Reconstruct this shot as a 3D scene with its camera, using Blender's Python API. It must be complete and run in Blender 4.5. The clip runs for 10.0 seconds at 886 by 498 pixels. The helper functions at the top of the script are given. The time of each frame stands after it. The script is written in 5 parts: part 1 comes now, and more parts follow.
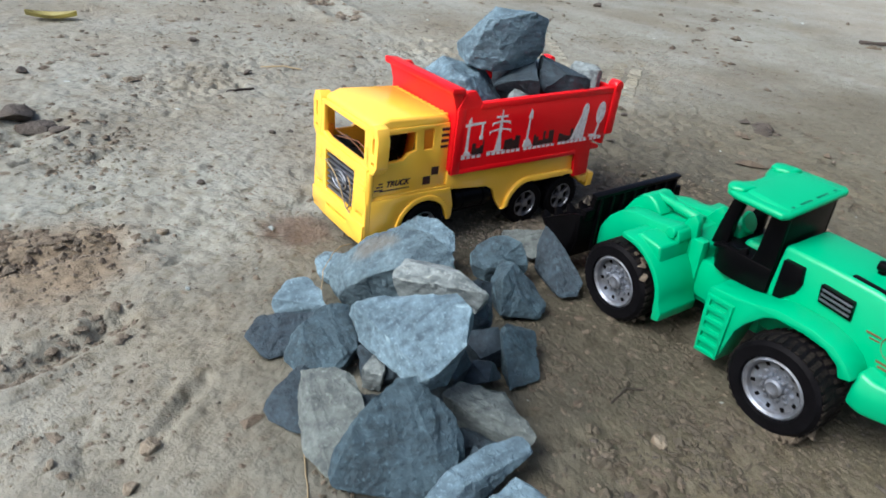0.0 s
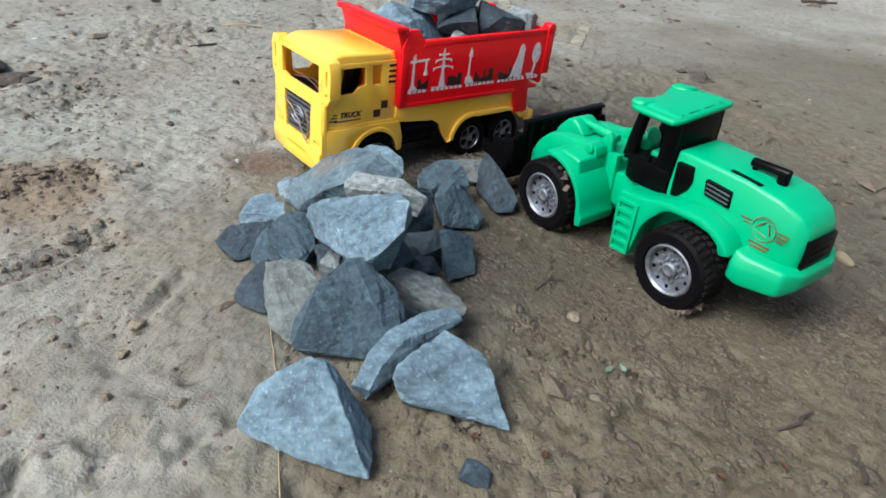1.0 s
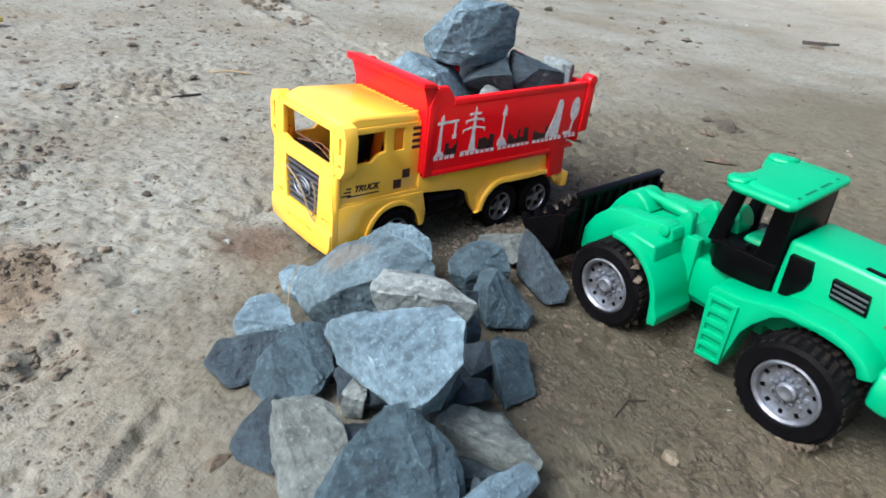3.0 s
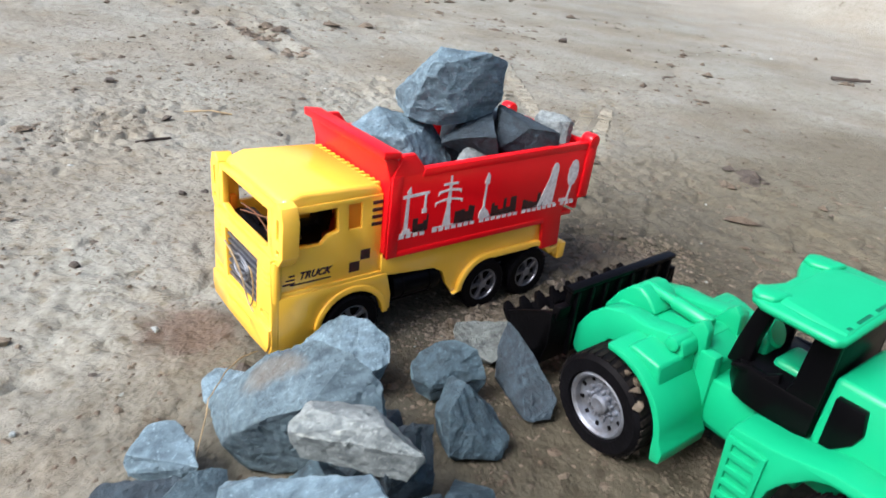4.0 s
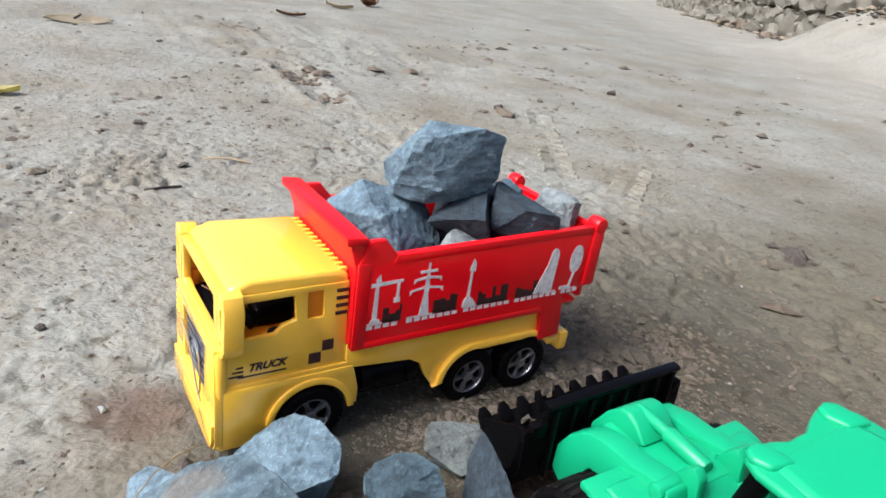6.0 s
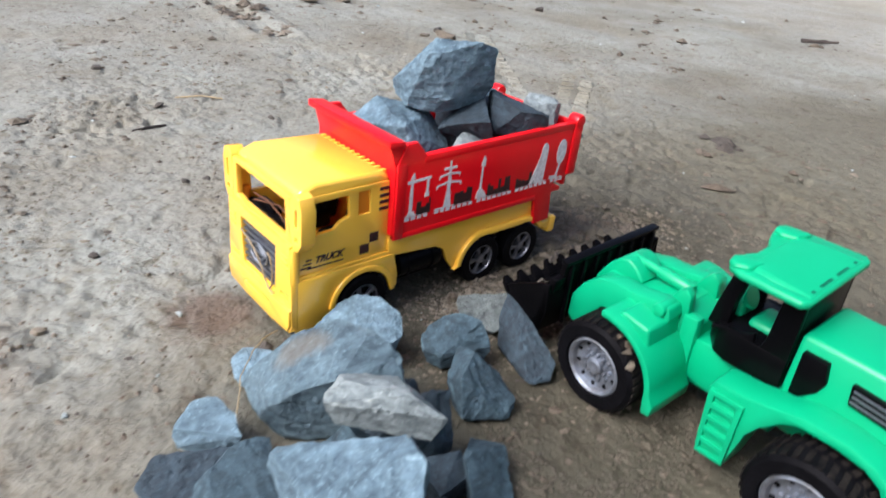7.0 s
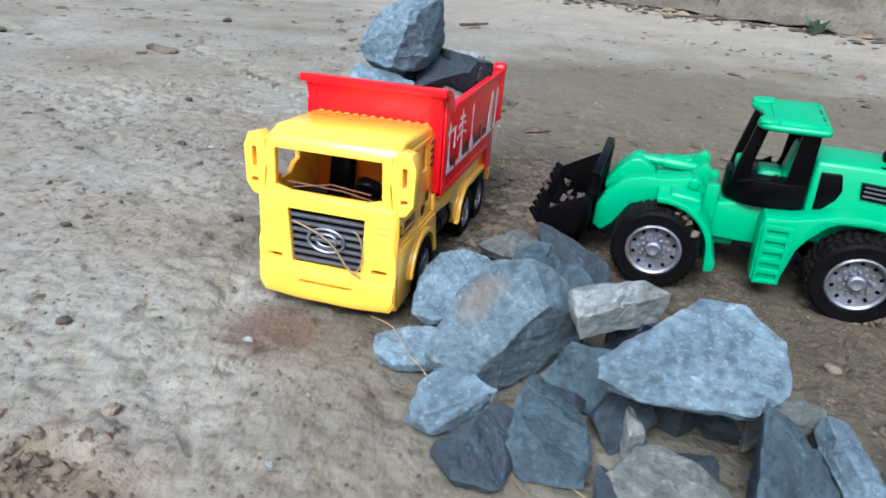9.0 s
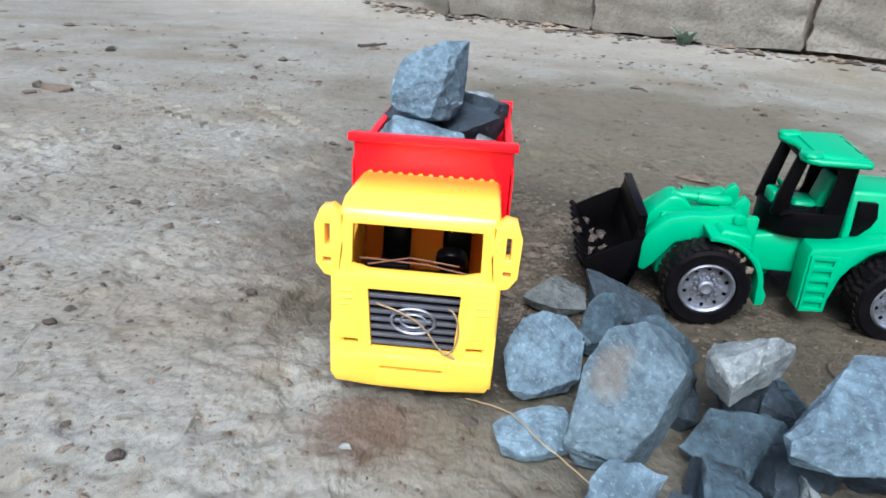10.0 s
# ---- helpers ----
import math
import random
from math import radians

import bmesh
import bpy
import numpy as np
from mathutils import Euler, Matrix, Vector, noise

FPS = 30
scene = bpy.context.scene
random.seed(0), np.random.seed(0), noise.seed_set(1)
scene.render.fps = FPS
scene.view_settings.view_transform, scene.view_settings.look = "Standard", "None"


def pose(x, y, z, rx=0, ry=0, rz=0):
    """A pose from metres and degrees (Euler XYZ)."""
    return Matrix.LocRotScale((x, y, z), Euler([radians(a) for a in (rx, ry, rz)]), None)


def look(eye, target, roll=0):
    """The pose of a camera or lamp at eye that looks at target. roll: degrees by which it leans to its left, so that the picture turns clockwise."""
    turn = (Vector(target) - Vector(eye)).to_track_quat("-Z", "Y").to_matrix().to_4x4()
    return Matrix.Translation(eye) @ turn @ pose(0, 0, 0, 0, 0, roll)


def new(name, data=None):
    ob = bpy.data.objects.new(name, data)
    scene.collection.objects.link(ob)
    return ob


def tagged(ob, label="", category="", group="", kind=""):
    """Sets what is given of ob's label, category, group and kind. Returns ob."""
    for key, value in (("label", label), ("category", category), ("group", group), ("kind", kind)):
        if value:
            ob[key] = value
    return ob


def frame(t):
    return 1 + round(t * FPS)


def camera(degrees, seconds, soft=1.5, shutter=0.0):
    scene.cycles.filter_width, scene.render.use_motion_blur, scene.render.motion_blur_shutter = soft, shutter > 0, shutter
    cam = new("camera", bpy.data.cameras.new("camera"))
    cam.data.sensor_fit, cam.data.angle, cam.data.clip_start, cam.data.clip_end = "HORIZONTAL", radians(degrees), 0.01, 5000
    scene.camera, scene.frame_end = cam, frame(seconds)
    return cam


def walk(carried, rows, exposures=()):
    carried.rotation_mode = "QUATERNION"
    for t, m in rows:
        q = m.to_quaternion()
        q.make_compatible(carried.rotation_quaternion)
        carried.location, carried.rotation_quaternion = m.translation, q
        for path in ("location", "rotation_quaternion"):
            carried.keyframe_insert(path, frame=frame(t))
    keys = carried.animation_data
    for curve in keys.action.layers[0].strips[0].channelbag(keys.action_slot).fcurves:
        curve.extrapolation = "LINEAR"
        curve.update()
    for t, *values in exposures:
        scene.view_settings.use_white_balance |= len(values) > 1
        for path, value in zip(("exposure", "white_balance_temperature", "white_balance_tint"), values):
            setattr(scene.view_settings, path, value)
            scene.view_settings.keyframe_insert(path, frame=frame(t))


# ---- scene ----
cam = camera(67.89, 10.0, soft=1.6, shutter=0.25)
PATH = [
    (0, (-0.29077, -0.35699, 0.21546), (-0.04554, -0.04848, -0.00175), 7.19),
    (0.5, (-0.29893, -0.38644, 0.21007), (-0.05063, -0.08508, -0.01360), 7.10),
    (1, (-0.31362, -0.41779, 0.20992), (-0.05768, -0.12748, -0.01967), 7.09),
    (1.5, (-0.31846, -0.42801, 0.20799), (-0.05859, -0.14308, -0.02392), 7.20),
    (2, (-0.30147, -0.39350, 0.20631), (-0.03526, -0.10989, -0.01996), 6.51),
    (2.5, (-0.29720, -0.35648, 0.20484), (-0.02824, -0.06769, -0.01141), 6.76),
    (3, (-0.28417, -0.32837, 0.19796), (-0.01246, -0.03604, -0.00992), 7.22),
    (3.2, (-0.27371, -0.31688, 0.19980), (-0.00380, -0.02238, -0.00737), 7.20),
    (4.3, (-0.19671, -0.28303, 0.20554), (0.06088, 0.03331, 0.01561), 8.51),
    (4.5, (-0.18693, -0.28118, 0.19688), (0.06219, 0.04380, 0.01026), 9.18),
    (5, (-0.16800, -0.26248, 0.21967), (0.06972, 0.07487, 0.04028), 7.34),
    (5.2, (-0.16203, -0.26471, 0.21523), (0.07465, 0.07364, 0.03633), 8.46),
    (6.3, (-0.16380, -0.28245, 0.22787), (0.07793, 0.05170, 0.04783), 8.32),
    (6.5, (-0.17706, -0.29057, 0.23401), (0.06880, 0.03559, 0.04512), 7.18),
    (7, (-0.24062, -0.29380, 0.22156), (0.03063, -0.00575, 0.00720), 6.48),
    (7.5, (-0.31477, -0.27659, 0.20423), (-0.02257, -0.01352, -0.01467), 6.28),
    (8, (-0.33480, -0.23660, 0.18835), (0.00852, -0.03154, -0.01800), 5.70),
    (8.5, (-0.35568, -0.17998, 0.17419), (0.01970, -0.02573, -0.02023), 4.61),
    (9, (-0.37018, -0.12829, 0.16833), (0.02832, -0.02554, -0.01370), 4.27),
    (9.5, (-0.36270, -0.06050, 0.17364), (0.04727, -0.00516, -0.00345), 3.54),
    (10, (-0.35306, -0.02406, 0.17626), (0.06328, -0.00241, 0.00687), 3.82),
]
EXPOSURES = [(0, 1.03, 5800, 11), (3, 1.25, 5800, 12), (4.3, 1.34, 5980, 16), (6.5, 1.26, 5850, 16), (8, 1.19, 5620, 15), (10, 1.12, 5520, 15)]
walk(cam, [(t, look(eye, target, roll)) for t, eye, target, roll in PATH], EXPOSURES)

# ---- light ----
world = bpy.data.worlds.new("world")
scene.world = world
world.use_nodes = True
wn = world.node_tree.nodes
sky = wn.new("ShaderNodeTexSky")
sky.sky_type = "NISHITA"
sky.sun_disc = False
sky.sun_elevation = radians(48)
sky.sun_rotation = radians(-83)
sky.air_density = 1.0
sky.dust_density = 9.0
world.node_tree.links.new(sky.outputs[0], wn["Background"].inputs[0])
wn["Background"].inputs[1].default_value = 0.082
sun_data = bpy.data.lights.new("sun", "SUN")
sun_data.energy = 2.2
sun_data.angle = radians(32)
sun_data.color = (1.0, 0.96, 0.9)
sun = new("sun", sun_data)
sun.matrix_world = look((0, 0, 0), (0.67, -0.08, -0.74))

# ---- materials ----
MATS = {}


def glossy(m, rough, weight=1.0, ior=1.6):
    """A clear shine over a moulded plastic."""
    b = m.node_tree.nodes["Principled BSDF"]
    b.inputs["Coat Weight"].default_value, b.inputs["Coat Roughness"].default_value, b.inputs["Coat IOR"].default_value = weight, rough, ior


def mat(name, base, rough=0.6, metal=0.0, spec=0.5, var=0.0, dark=None, scale=40.0, bump=0.0, bump_scale=200.0, thin=0.0):
    """A surface with a two-scale colour variation between base and dark, and a fine relief."""
    m = bpy.data.materials.new(name)
    m.use_nodes = True
    n, l = m.node_tree.nodes, m.node_tree.links
    b = n["Principled BSDF"]
    b.inputs["Roughness"].default_value = rough
    b.inputs["Metallic"].default_value = metal
    b.inputs["Specular IOR Level"].default_value = spec
    b.inputs["Base Color"].default_value = (*base, 1)
    co = n.new("ShaderNodeTexCoord")
    if dark:
        a = n.new("ShaderNodeTexNoise")
        a.inputs["Scale"].default_value, a.inputs["Detail"].default_value = scale, 8
        a.inputs["Roughness"].default_value = 0.65
        l.new(co.outputs["Object"], a.inputs["Vector"])
        ramp = n.new("ShaderNodeValToRGB")
        ramp.color_ramp.elements[0].position, ramp.color_ramp.elements[1].position = 0.5 - var, 0.5 + var
        ramp.color_ramp.elements[0].color, ramp.color_ramp.elements[1].color = (*dark, 1), (*base, 1)
        l.new(a.outputs["Fac"], ramp.inputs["Fac"])
        l.new(ramp.outputs["Color"], b.inputs["Base Color"])
    if bump:
        c = n.new("ShaderNodeTexNoise")
        c.inputs["Scale"].default_value, c.inputs["Detail"].default_value = bump_scale, 6
        l.new(co.outputs["Object"], c.inputs["Vector"])
        bp = n.new("ShaderNodeBump")
        bp.inputs["Strength"].default_value, bp.inputs["Distance"].default_value = bump, 0.001
        l.new(c.outputs["Fac"], bp.inputs["Height"])
        l.new(bp.outputs["Normal"], b.inputs["Normal"])
    if thin:
        # thin moulded plastic lets some light through
        t = n.new("ShaderNodeBsdfTranslucent")
        t.inputs["Color"].default_value = (*base, 1)
        both = n.new("ShaderNodeMixShader")
        both.inputs["Fac"].default_value = thin
        l.new(b.outputs["BSDF"], both.inputs[1])
        l.new(t.outputs["BSDF"], both.inputs[2])
        l.new(both.outputs["Shader"], n["Material Output"].inputs["Surface"])
    MATS[name] = m
    return m


YELLOW = mat("yellow plastic", (0.98, 0.59, 0.055), 0.2, spec=0.5, thin=0.04, var=0.25, dark=(0.97, 0.56, 0.045), scale=18, bump=0.04, bump_scale=300)
# the cab's yellow made more orange: light glowing through it, put into the colour
GLOWYELLOW = mat("yellow plastic with amber glow painted in", (0.98, 0.42, 0.02), 0.4, thin=0.5, var=0.2, dark=(0.94, 0.38, 0.015), scale=30)
RED = mat("red plastic", (0.86, 0.007, 0.012), 0.3, spec=0.2, thin=0.03, var=0.25, dark=(0.72, 0.004, 0.008), scale=18, bump=0.04, bump_scale=300)
GREEN = mat("green plastic", (0.0090, 0.3300, 0.1500), 0.36, spec=0.35, thin=0.04, var=0.25, dark=(0.0070, 0.2950, 0.1260), scale=18, bump=0.04, bump_scale=300)
# the loader's green, darkened to stand for shade inside a groove
SHADEDGREEN = mat("green plastic with a groove's shade painted in", (0.004, 0.12, 0.06), 0.5, spec=0.2, var=0.2, dark=(0.003, 0.09, 0.045), scale=60)
BLACK = mat("black plastic", (0.0018, 0.0018, 0.0022), 0.3, spec=0.08, var=0.2, dark=(0.0015, 0.0015, 0.002), scale=60, bump=0.08, bump_scale=400)
DUSTY = mat("dusty black plastic", (0.0022, 0.0022, 0.0026), 0.45, spec=0.04, var=0.12, dark=(0.0015, 0.0015, 0.0018), scale=90, bump=0.2, bump_scale=500)
MUDTREAD = mat("muddy tyre tread", (0.018, 0.016, 0.0135), 0.8, spec=0.06, var=0.12, dark=(0.003, 0.003, 0.0035), scale=70, bump=0.5, bump_scale=500)
# black slats: the grey base stands for the sky reflected in them
SHEENBLACK = mat("black plastic with grey sky sheen painted in", (0.20, 0.22, 0.26), 0.3, metal=0.7, var=0.2, dark=(0.12, 0.13, 0.155), scale=90)
TYRE = mat("tyre rubber", (0.0035, 0.0036, 0.0045), 0.6, spec=0.06, var=0.1, dark=(0.002, 0.002, 0.0026), scale=120, bump=0.3, bump_scale=600)
CHROME = mat("silver plated plastic", (0.24, 0.275, 0.325), 0.5, metal=0.7, var=0.14, dark=(0.1309, 0.1347, 0.1386), scale=110, bump=0.12, bump_scale=500)
DULLCHROME = mat("dull silver plastic", (0.3080, 0.3234, 0.3542), 0.35, metal=0.8, var=0.2, dark=(0.1232, 0.1309, 0.1463), scale=80)
WHITE = mat("white print", (0.84, 0.83, 0.81), 0.5, var=0.12, dark=(0.62, 0.57, 0.55), scale=300)
INK = mat("black print", (0.02, 0.012, 0.012), 0.5, var=0.15, dark=(0.05, 0.01, 0.01), scale=200)
REDINK = mat("brown print", (0.12, 0.05, 0.02), 0.5)
glossy(YELLOW, 0.2, 0.75, 1.65)
glossy(RED, 0.15, 0.15)
STRAW = mat("straw", (0.3080, 0.2464, 0.1386), 0.7, var=0.2, dark=(0.2156, 0.1617, 0.0847), scale=100)
TWIG = mat("dark twig", (0.05, 0.038, 0.03), 0.8, var=0.2, dark=(0.025, 0.02, 0.016), scale=100)
LEAF = mat("dry leaf", (0.4466, 0.4081, 0.3080), 0.7, var=0.2, dark=(0.3234, 0.2772, 0.1694), scale=60, bump=0.2, bump_scale=300)
GREENLEAF = mat("pale green weed", (0.2618, 0.3388, 0.2618), 0.6, var=0.2, dark=(0.1540, 0.2310, 0.1540), scale=60)
PEEL = mat("yellow peel", (0.4774, 0.4466, 0.1925), 0.6, var=0.2, dark=(0.3850, 0.3465, 0.1155), scale=90)
BROWNLEAF = mat("brown leaf", (0.16, 0.07, 0.03), 0.7, var=0.2, dark=(0.09, 0.04, 0.02), scale=60, bump=0.2, bump_scale=300)


def soil_nodes(m, light, mid, dark, fine, brown=None):
    """Damp packed earth: broad damp and dry areas, crumbs, speckles, relief at two sizes."""
    n, l = m.node_tree.nodes, m.node_tree.links
    b = n["Principled BSDF"]
    co = n.new("ShaderNodeTexCoord")

    def noise_tex(scale, detail, rough=0.6):
        x = n.new("ShaderNodeTexNoise")
        x.inputs["Scale"].default_value, x.inputs["Detail"].default_value, x.inputs["Roughness"].default_value = scale, detail, rough
        l.new(co.outputs["Object"], x.inputs["Vector"])
        return x

    def ramp(source, stops):
        r = n.new("ShaderNodeValToRGB")
        r.color_ramp.elements.remove(r.color_ramp.elements[1])
        r.color_ramp.elements[0].position, r.color_ramp.elements[0].color = stops[0][0], (*stops[0][1], 1)
        for p, c in stops[1:]:
            r.color_ramp.elements.new(p).color = (*c, 1)
        l.new(source, r.inputs["Fac"])
        return r

    def mix(kind, fac, a, c):
        x = n.new("ShaderNodeMix")
        x.data_type, x.blend_type = "RGBA", kind
        if isinstance(fac, float):
            x.inputs["Factor"].default_value = fac
        else:
            l.new(fac, x.inputs["Factor"])
        l.new(a, x.inputs["A"])
        l.new(c, x.inputs["B"])
        return x.outputs["Result"]

    broad = ramp(noise_tex(6.0, 4, 0.5).outputs["Fac"], [(0.30, dark), (0.5, mid), (0.70, light)])
    grain = ramp(noise_tex(fine, 5, 0.6).outputs["Fac"], [(0.28, (0.72, 0.70, 0.67)), (0.45, (0.96, 0.96, 0.96)), (0.7, (1.09, 1.09, 1.09))])
    col = mix("MULTIPLY", 1.0, broad.outputs["Color"], grain.outputs["Color"])
    flakes = ramp(noise_tex(75.0, 6, 0.68).outputs["Fac"], [(0.30, (0.76, 0.72, 0.67)), (0.42, (0.95, 0.94, 0.92)), (0.55, (1.0, 1.0, 1.0)), (0.72, (1.08, 1.08, 1.08))])
    col = mix("MULTIPLY", 1.0, col, flakes.outputs["Color"])
    # damp pits, darkened further in colour for shade that soft light leaves out
    pit_shade = ramp(noise_tex(95.0, 3, 0.55).outputs["Fac"], [(0.575, (1, 1, 1)), (0.66, (0.72, 0.68, 0.62))])
    col = mix("MULTIPLY", 1.0, col, pit_shade.outputs["Color"])
    relief = mix("MULTIPLY", 1.0, mix("MULTIPLY", 1.0, grain.outputs["Color"], flakes.outputs["Color"]), pit_shade.outputs["Color"])
    blot = ramp(noise_tex(24.0, 7, 0.62).outputs["Fac"], [(0.50, (0, 0, 0)), (0.66, (1, 1, 1))])
    umber = n.new("ShaderNodeRGB")
    umber.outputs[0].default_value = (dark[0] * 0.86, dark[1] * 0.78, dark[2] * 0.70, 1)
    f = n.new("ShaderNodeMath")
    f.operation = "MULTIPLY"
    f.inputs[1].default_value = 0.6
    l.new(blot.outputs["Color"], f.inputs[0])
    col = mix("MIX", f.outputs[0], col, umber.outputs[0])
    if brown:
        # broad bluish wet crust and browner drier places
        hue = ramp(noise_tex(3.1, 3, 0.5).outputs["Fac"], [(0.36, (1.03, 0.99, 0.93)), (0.5, (1.0, 1.0, 1.0)), (0.64, (0.99, 1.01, 1.02))])
        col = mix("MULTIPLY", 1.0, col, hue.outputs["Color"])
        # short gouges and scrapes, mostly lying one way, their shade put into the colour
        lie = n.new("ShaderNodeMapping")
        lie.inputs["Rotation"].default_value, lie.inputs["Scale"].default_value = (0, 0, 0.75), (30, 52, 1)
        l.new(co.outputs["Object"], lie.inputs["Vector"])
        scrape = n.new("ShaderNodeTexNoise")
        scrape.inputs["Scale"].default_value, scrape.inputs["Detail"].default_value, scrape.inputs["Distortion"].default_value = 1.0, 5, 0.7
        l.new(lie.outputs[0], scrape.inputs["Vector"])
        where = ramp(noise_tex(7.0, 3, 0.5).outputs["Fac"], [(0.42, (0, 0, 0)), (0.56, (0.085, 0.085, 0.085))])
        deep = n.new("ShaderNodeMath")
        deep.operation = "ADD"
        l.new(scrape.outputs["Fac"], deep.inputs[0])
        l.new(where.outputs["Color"], deep.inputs[1])
        gouge = ramp(deep.outputs[0], [(0.70, (1, 1, 1)), (0.76, (0.72, 0.68, 0.62)), (0.84, (0.52, 0.48, 0.42))])
        col = mix("MULTIPLY", 1.0, col, gouge.outputs["Color"])
        relief = mix("MULTIPLY", 1.0, relief, gouge.outputs["Color"])
        # a dry pale strip towards the wall
        across = n.new("ShaderNodeVectorMath")
        across.operation = "DOT_PRODUCT"
        l.new(co.outputs["Object"], across.inputs[0])
        across.inputs[1].default_value = (0.39, -0.315, 0)
        along = n.new("ShaderNodeVectorMath")
        along.operation = "DOT_PRODUCT"
        l.new(co.outputs["Object"], along.inputs[0])
        along.inputs[1].default_value = (0.63, 0.78, 0)
        reach_in = n.new("ShaderNodeMath")
        reach_in.operation = "MINIMUM"
        l.new(along.outputs["Value"], reach_in.inputs[0])
        reach_in.inputs[1].default_value = 0.85
        skew = n.new("ShaderNodeMath")
        skew.operation = "MULTIPLY_ADD"
        l.new(reach_in.outputs[0], skew.inputs[0])
        skew.inputs[1].default_value = 0.68
        l.new(across.outputs["Value"], skew.inputs[2])
        wavy = n.new("ShaderNodeMath")
        wavy.operation = "MULTIPLY_ADD"
        l.new(noise_tex(3.5, 5).outputs["Fac"], wavy.inputs[0])
        wavy.inputs[1].default_value = 0.3
        l.new(skew.outputs[0], wavy.inputs[2])
        strip = n.new("ShaderNodeMapRange")
        strip.inputs["From Min"].default_value, strip.inputs["From Max"].default_value = 1.07, 1.22
        strip.inputs["To Max"].default_value = 0.45
        l.new(wavy.outputs[0], strip.inputs["Value"])
        dry = n.new("ShaderNodeRGB")
        dry.outputs[0].default_value = (0.285, 0.282, 0.245, 1)
        col = mix("MIX", strip.outputs["Result"], col, mix("MULTIPLY", 1.0, dry.outputs[0], relief))
        # bare brown earth where the grey crust has been scraped off, in soft uneven patches
        for (px, py), reach, tone in (((0.04, -0.29), 0.29, brown), ((0.22, -0.12), 0.27, brown), ((0.62, -0.22), 0.42, (0.102, 0.095, 0.064)), ((-0.07, -0.37), 0.14, (0.088, 0.079, 0.049)), ((-0.19, -0.29), 0.07, (0.105, 0.094, 0.060)), ((0.06, -0.06), 0.17, brown), ((-0.27, 0.03), 0.05, (0.1617, 0.1270, 0.0809)), ((-0.124, 0.016), 0.026, (0.085, 0.062, 0.045)), ((0.17, -0.03), 0.075, brown)):
            sep = n.new("ShaderNodeVectorMath")
            sep.operation = "DISTANCE"
            l.new(co.outputs["Object"], sep.inputs[0])
            sep.inputs[1].default_value = (px, py, 0)
            wob = n.new("ShaderNodeMath")
            wob.operation = "MULTIPLY_ADD"
            l.new(noise_tex(2.4 / reach, 7).outputs["Fac"], wob.inputs[0])
            wob.inputs[1].default_value = reach * 1.5
            l.new(sep.outputs["Value"], wob.inputs[2])
            fall = n.new("ShaderNodeMapRange")
            fall.inputs["From Min"].default_value, fall.inputs["From Max"].default_value = reach * 1.35, reach * 2.0
            fall.inputs["To Min"].default_value, fall.inputs["To Max"].default_value = 0.88, 0.0
            l.new(wob.outputs[0], fall.inputs["Value"])
            ground_tone = n.new("ShaderNodeRGB")
            ground_tone.outputs[0].default_value = (*tone, 1)
            shade = mix("MULTIPLY", 1.0, ground_tone.outputs[0], relief)
            col = mix("MIX", fall.outputs["Result"], col, shade)
    l.new(col, b.inputs["Base Color"])
    wet = n.new("ShaderNodeMapRange")
    wet.inputs["From Min"].default_value, wet.inputs["From Max"].default_value = 0.35, 0.65
    wet.inputs["To Min"].default_value, wet.inputs["To Max"].default_value = 0.5, 0.9
    l.new(noise_tex(3.2, 4).outputs["Fac"], wet.inputs["Value"])
    l.new(wet.outputs["Result"], b.inputs["Roughness"])
    b.inputs["Specular IOR Level"].default_value = 0.4
    add = n.new("ShaderNodeMath")
    add.operation = "MULTIPLY_ADD"
    l.new(noise_tex(fine * 1.3, 5, 0.6).outputs["Fac"], add.inputs[0])
    add.inputs[1].default_value = 0.22
    l.new(noise_tex(85.0, 7, 0.62).outputs["Fac"], add.inputs[2])
    bp = n.new("ShaderNodeBump")
    bp.inputs["Strength"].default_value, bp.inputs["Distance"].default_value = 0.62, 0.007
    if brown:
        sunk = n.new("ShaderNodeMath")
        sunk.operation = "MULTIPLY_ADD"
        l.new(gouge.outputs["Color"], sunk.inputs[0])
        sunk.inputs[1].default_value = 0.9
        l.new(add.outputs[0], sunk.inputs[2])
        l.new(sunk.outputs[0], bp.inputs["Height"])
    else:
        l.new(add.outputs[0], bp.inputs["Height"])
    l.new(bp.outputs["Normal"], b.inputs["Normal"])


def soil(name, light, mid, dark, fine=260.0, brown=None):
    m = bpy.data.materials.new(name)
    m.use_nodes = True
    soil_nodes(m, light, mid, dark, fine, brown)
    return m


SOIL = soil("damp packed earth", (0.2267, 0.2402, 0.2094), (0.1992, 0.2048, 0.1725), (0.1575, 0.1540, 0.1201), brown=(0.0490, 0.0445, 0.0275))
GREYTWIG = mat("weathered twig", (0.15, 0.13, 0.105), 0.8, var=0.2, dark=(0.08, 0.07, 0.055), scale=100)
PALECLOD = soil("dry pale earth", (0.2618, 0.2310, 0.1771), (0.2002, 0.1733, 0.1270), (0.1386, 0.1155, 0.0809))
CLOD = soil("loose earth", (0.1656, 0.1448, 0.1116), (0.1232, 0.1040, 0.0755), (0.0809, 0.0655, 0.0447))
DARKEARTH = soil("dark damp earth", (0.1232, 0.1040, 0.0770), (0.0886, 0.0708, 0.0493), (0.0577, 0.0439, 0.0293))
BROWNCLOD = soil("loose brown earth", (0.108, 0.094, 0.064), (0.078, 0.068, 0.046), (0.050, 0.043, 0.029))
DARKCLOD = soil("dark wet clod", (0.09, 0.08, 0.065), (0.06, 0.052, 0.042), (0.035, 0.03, 0.024))
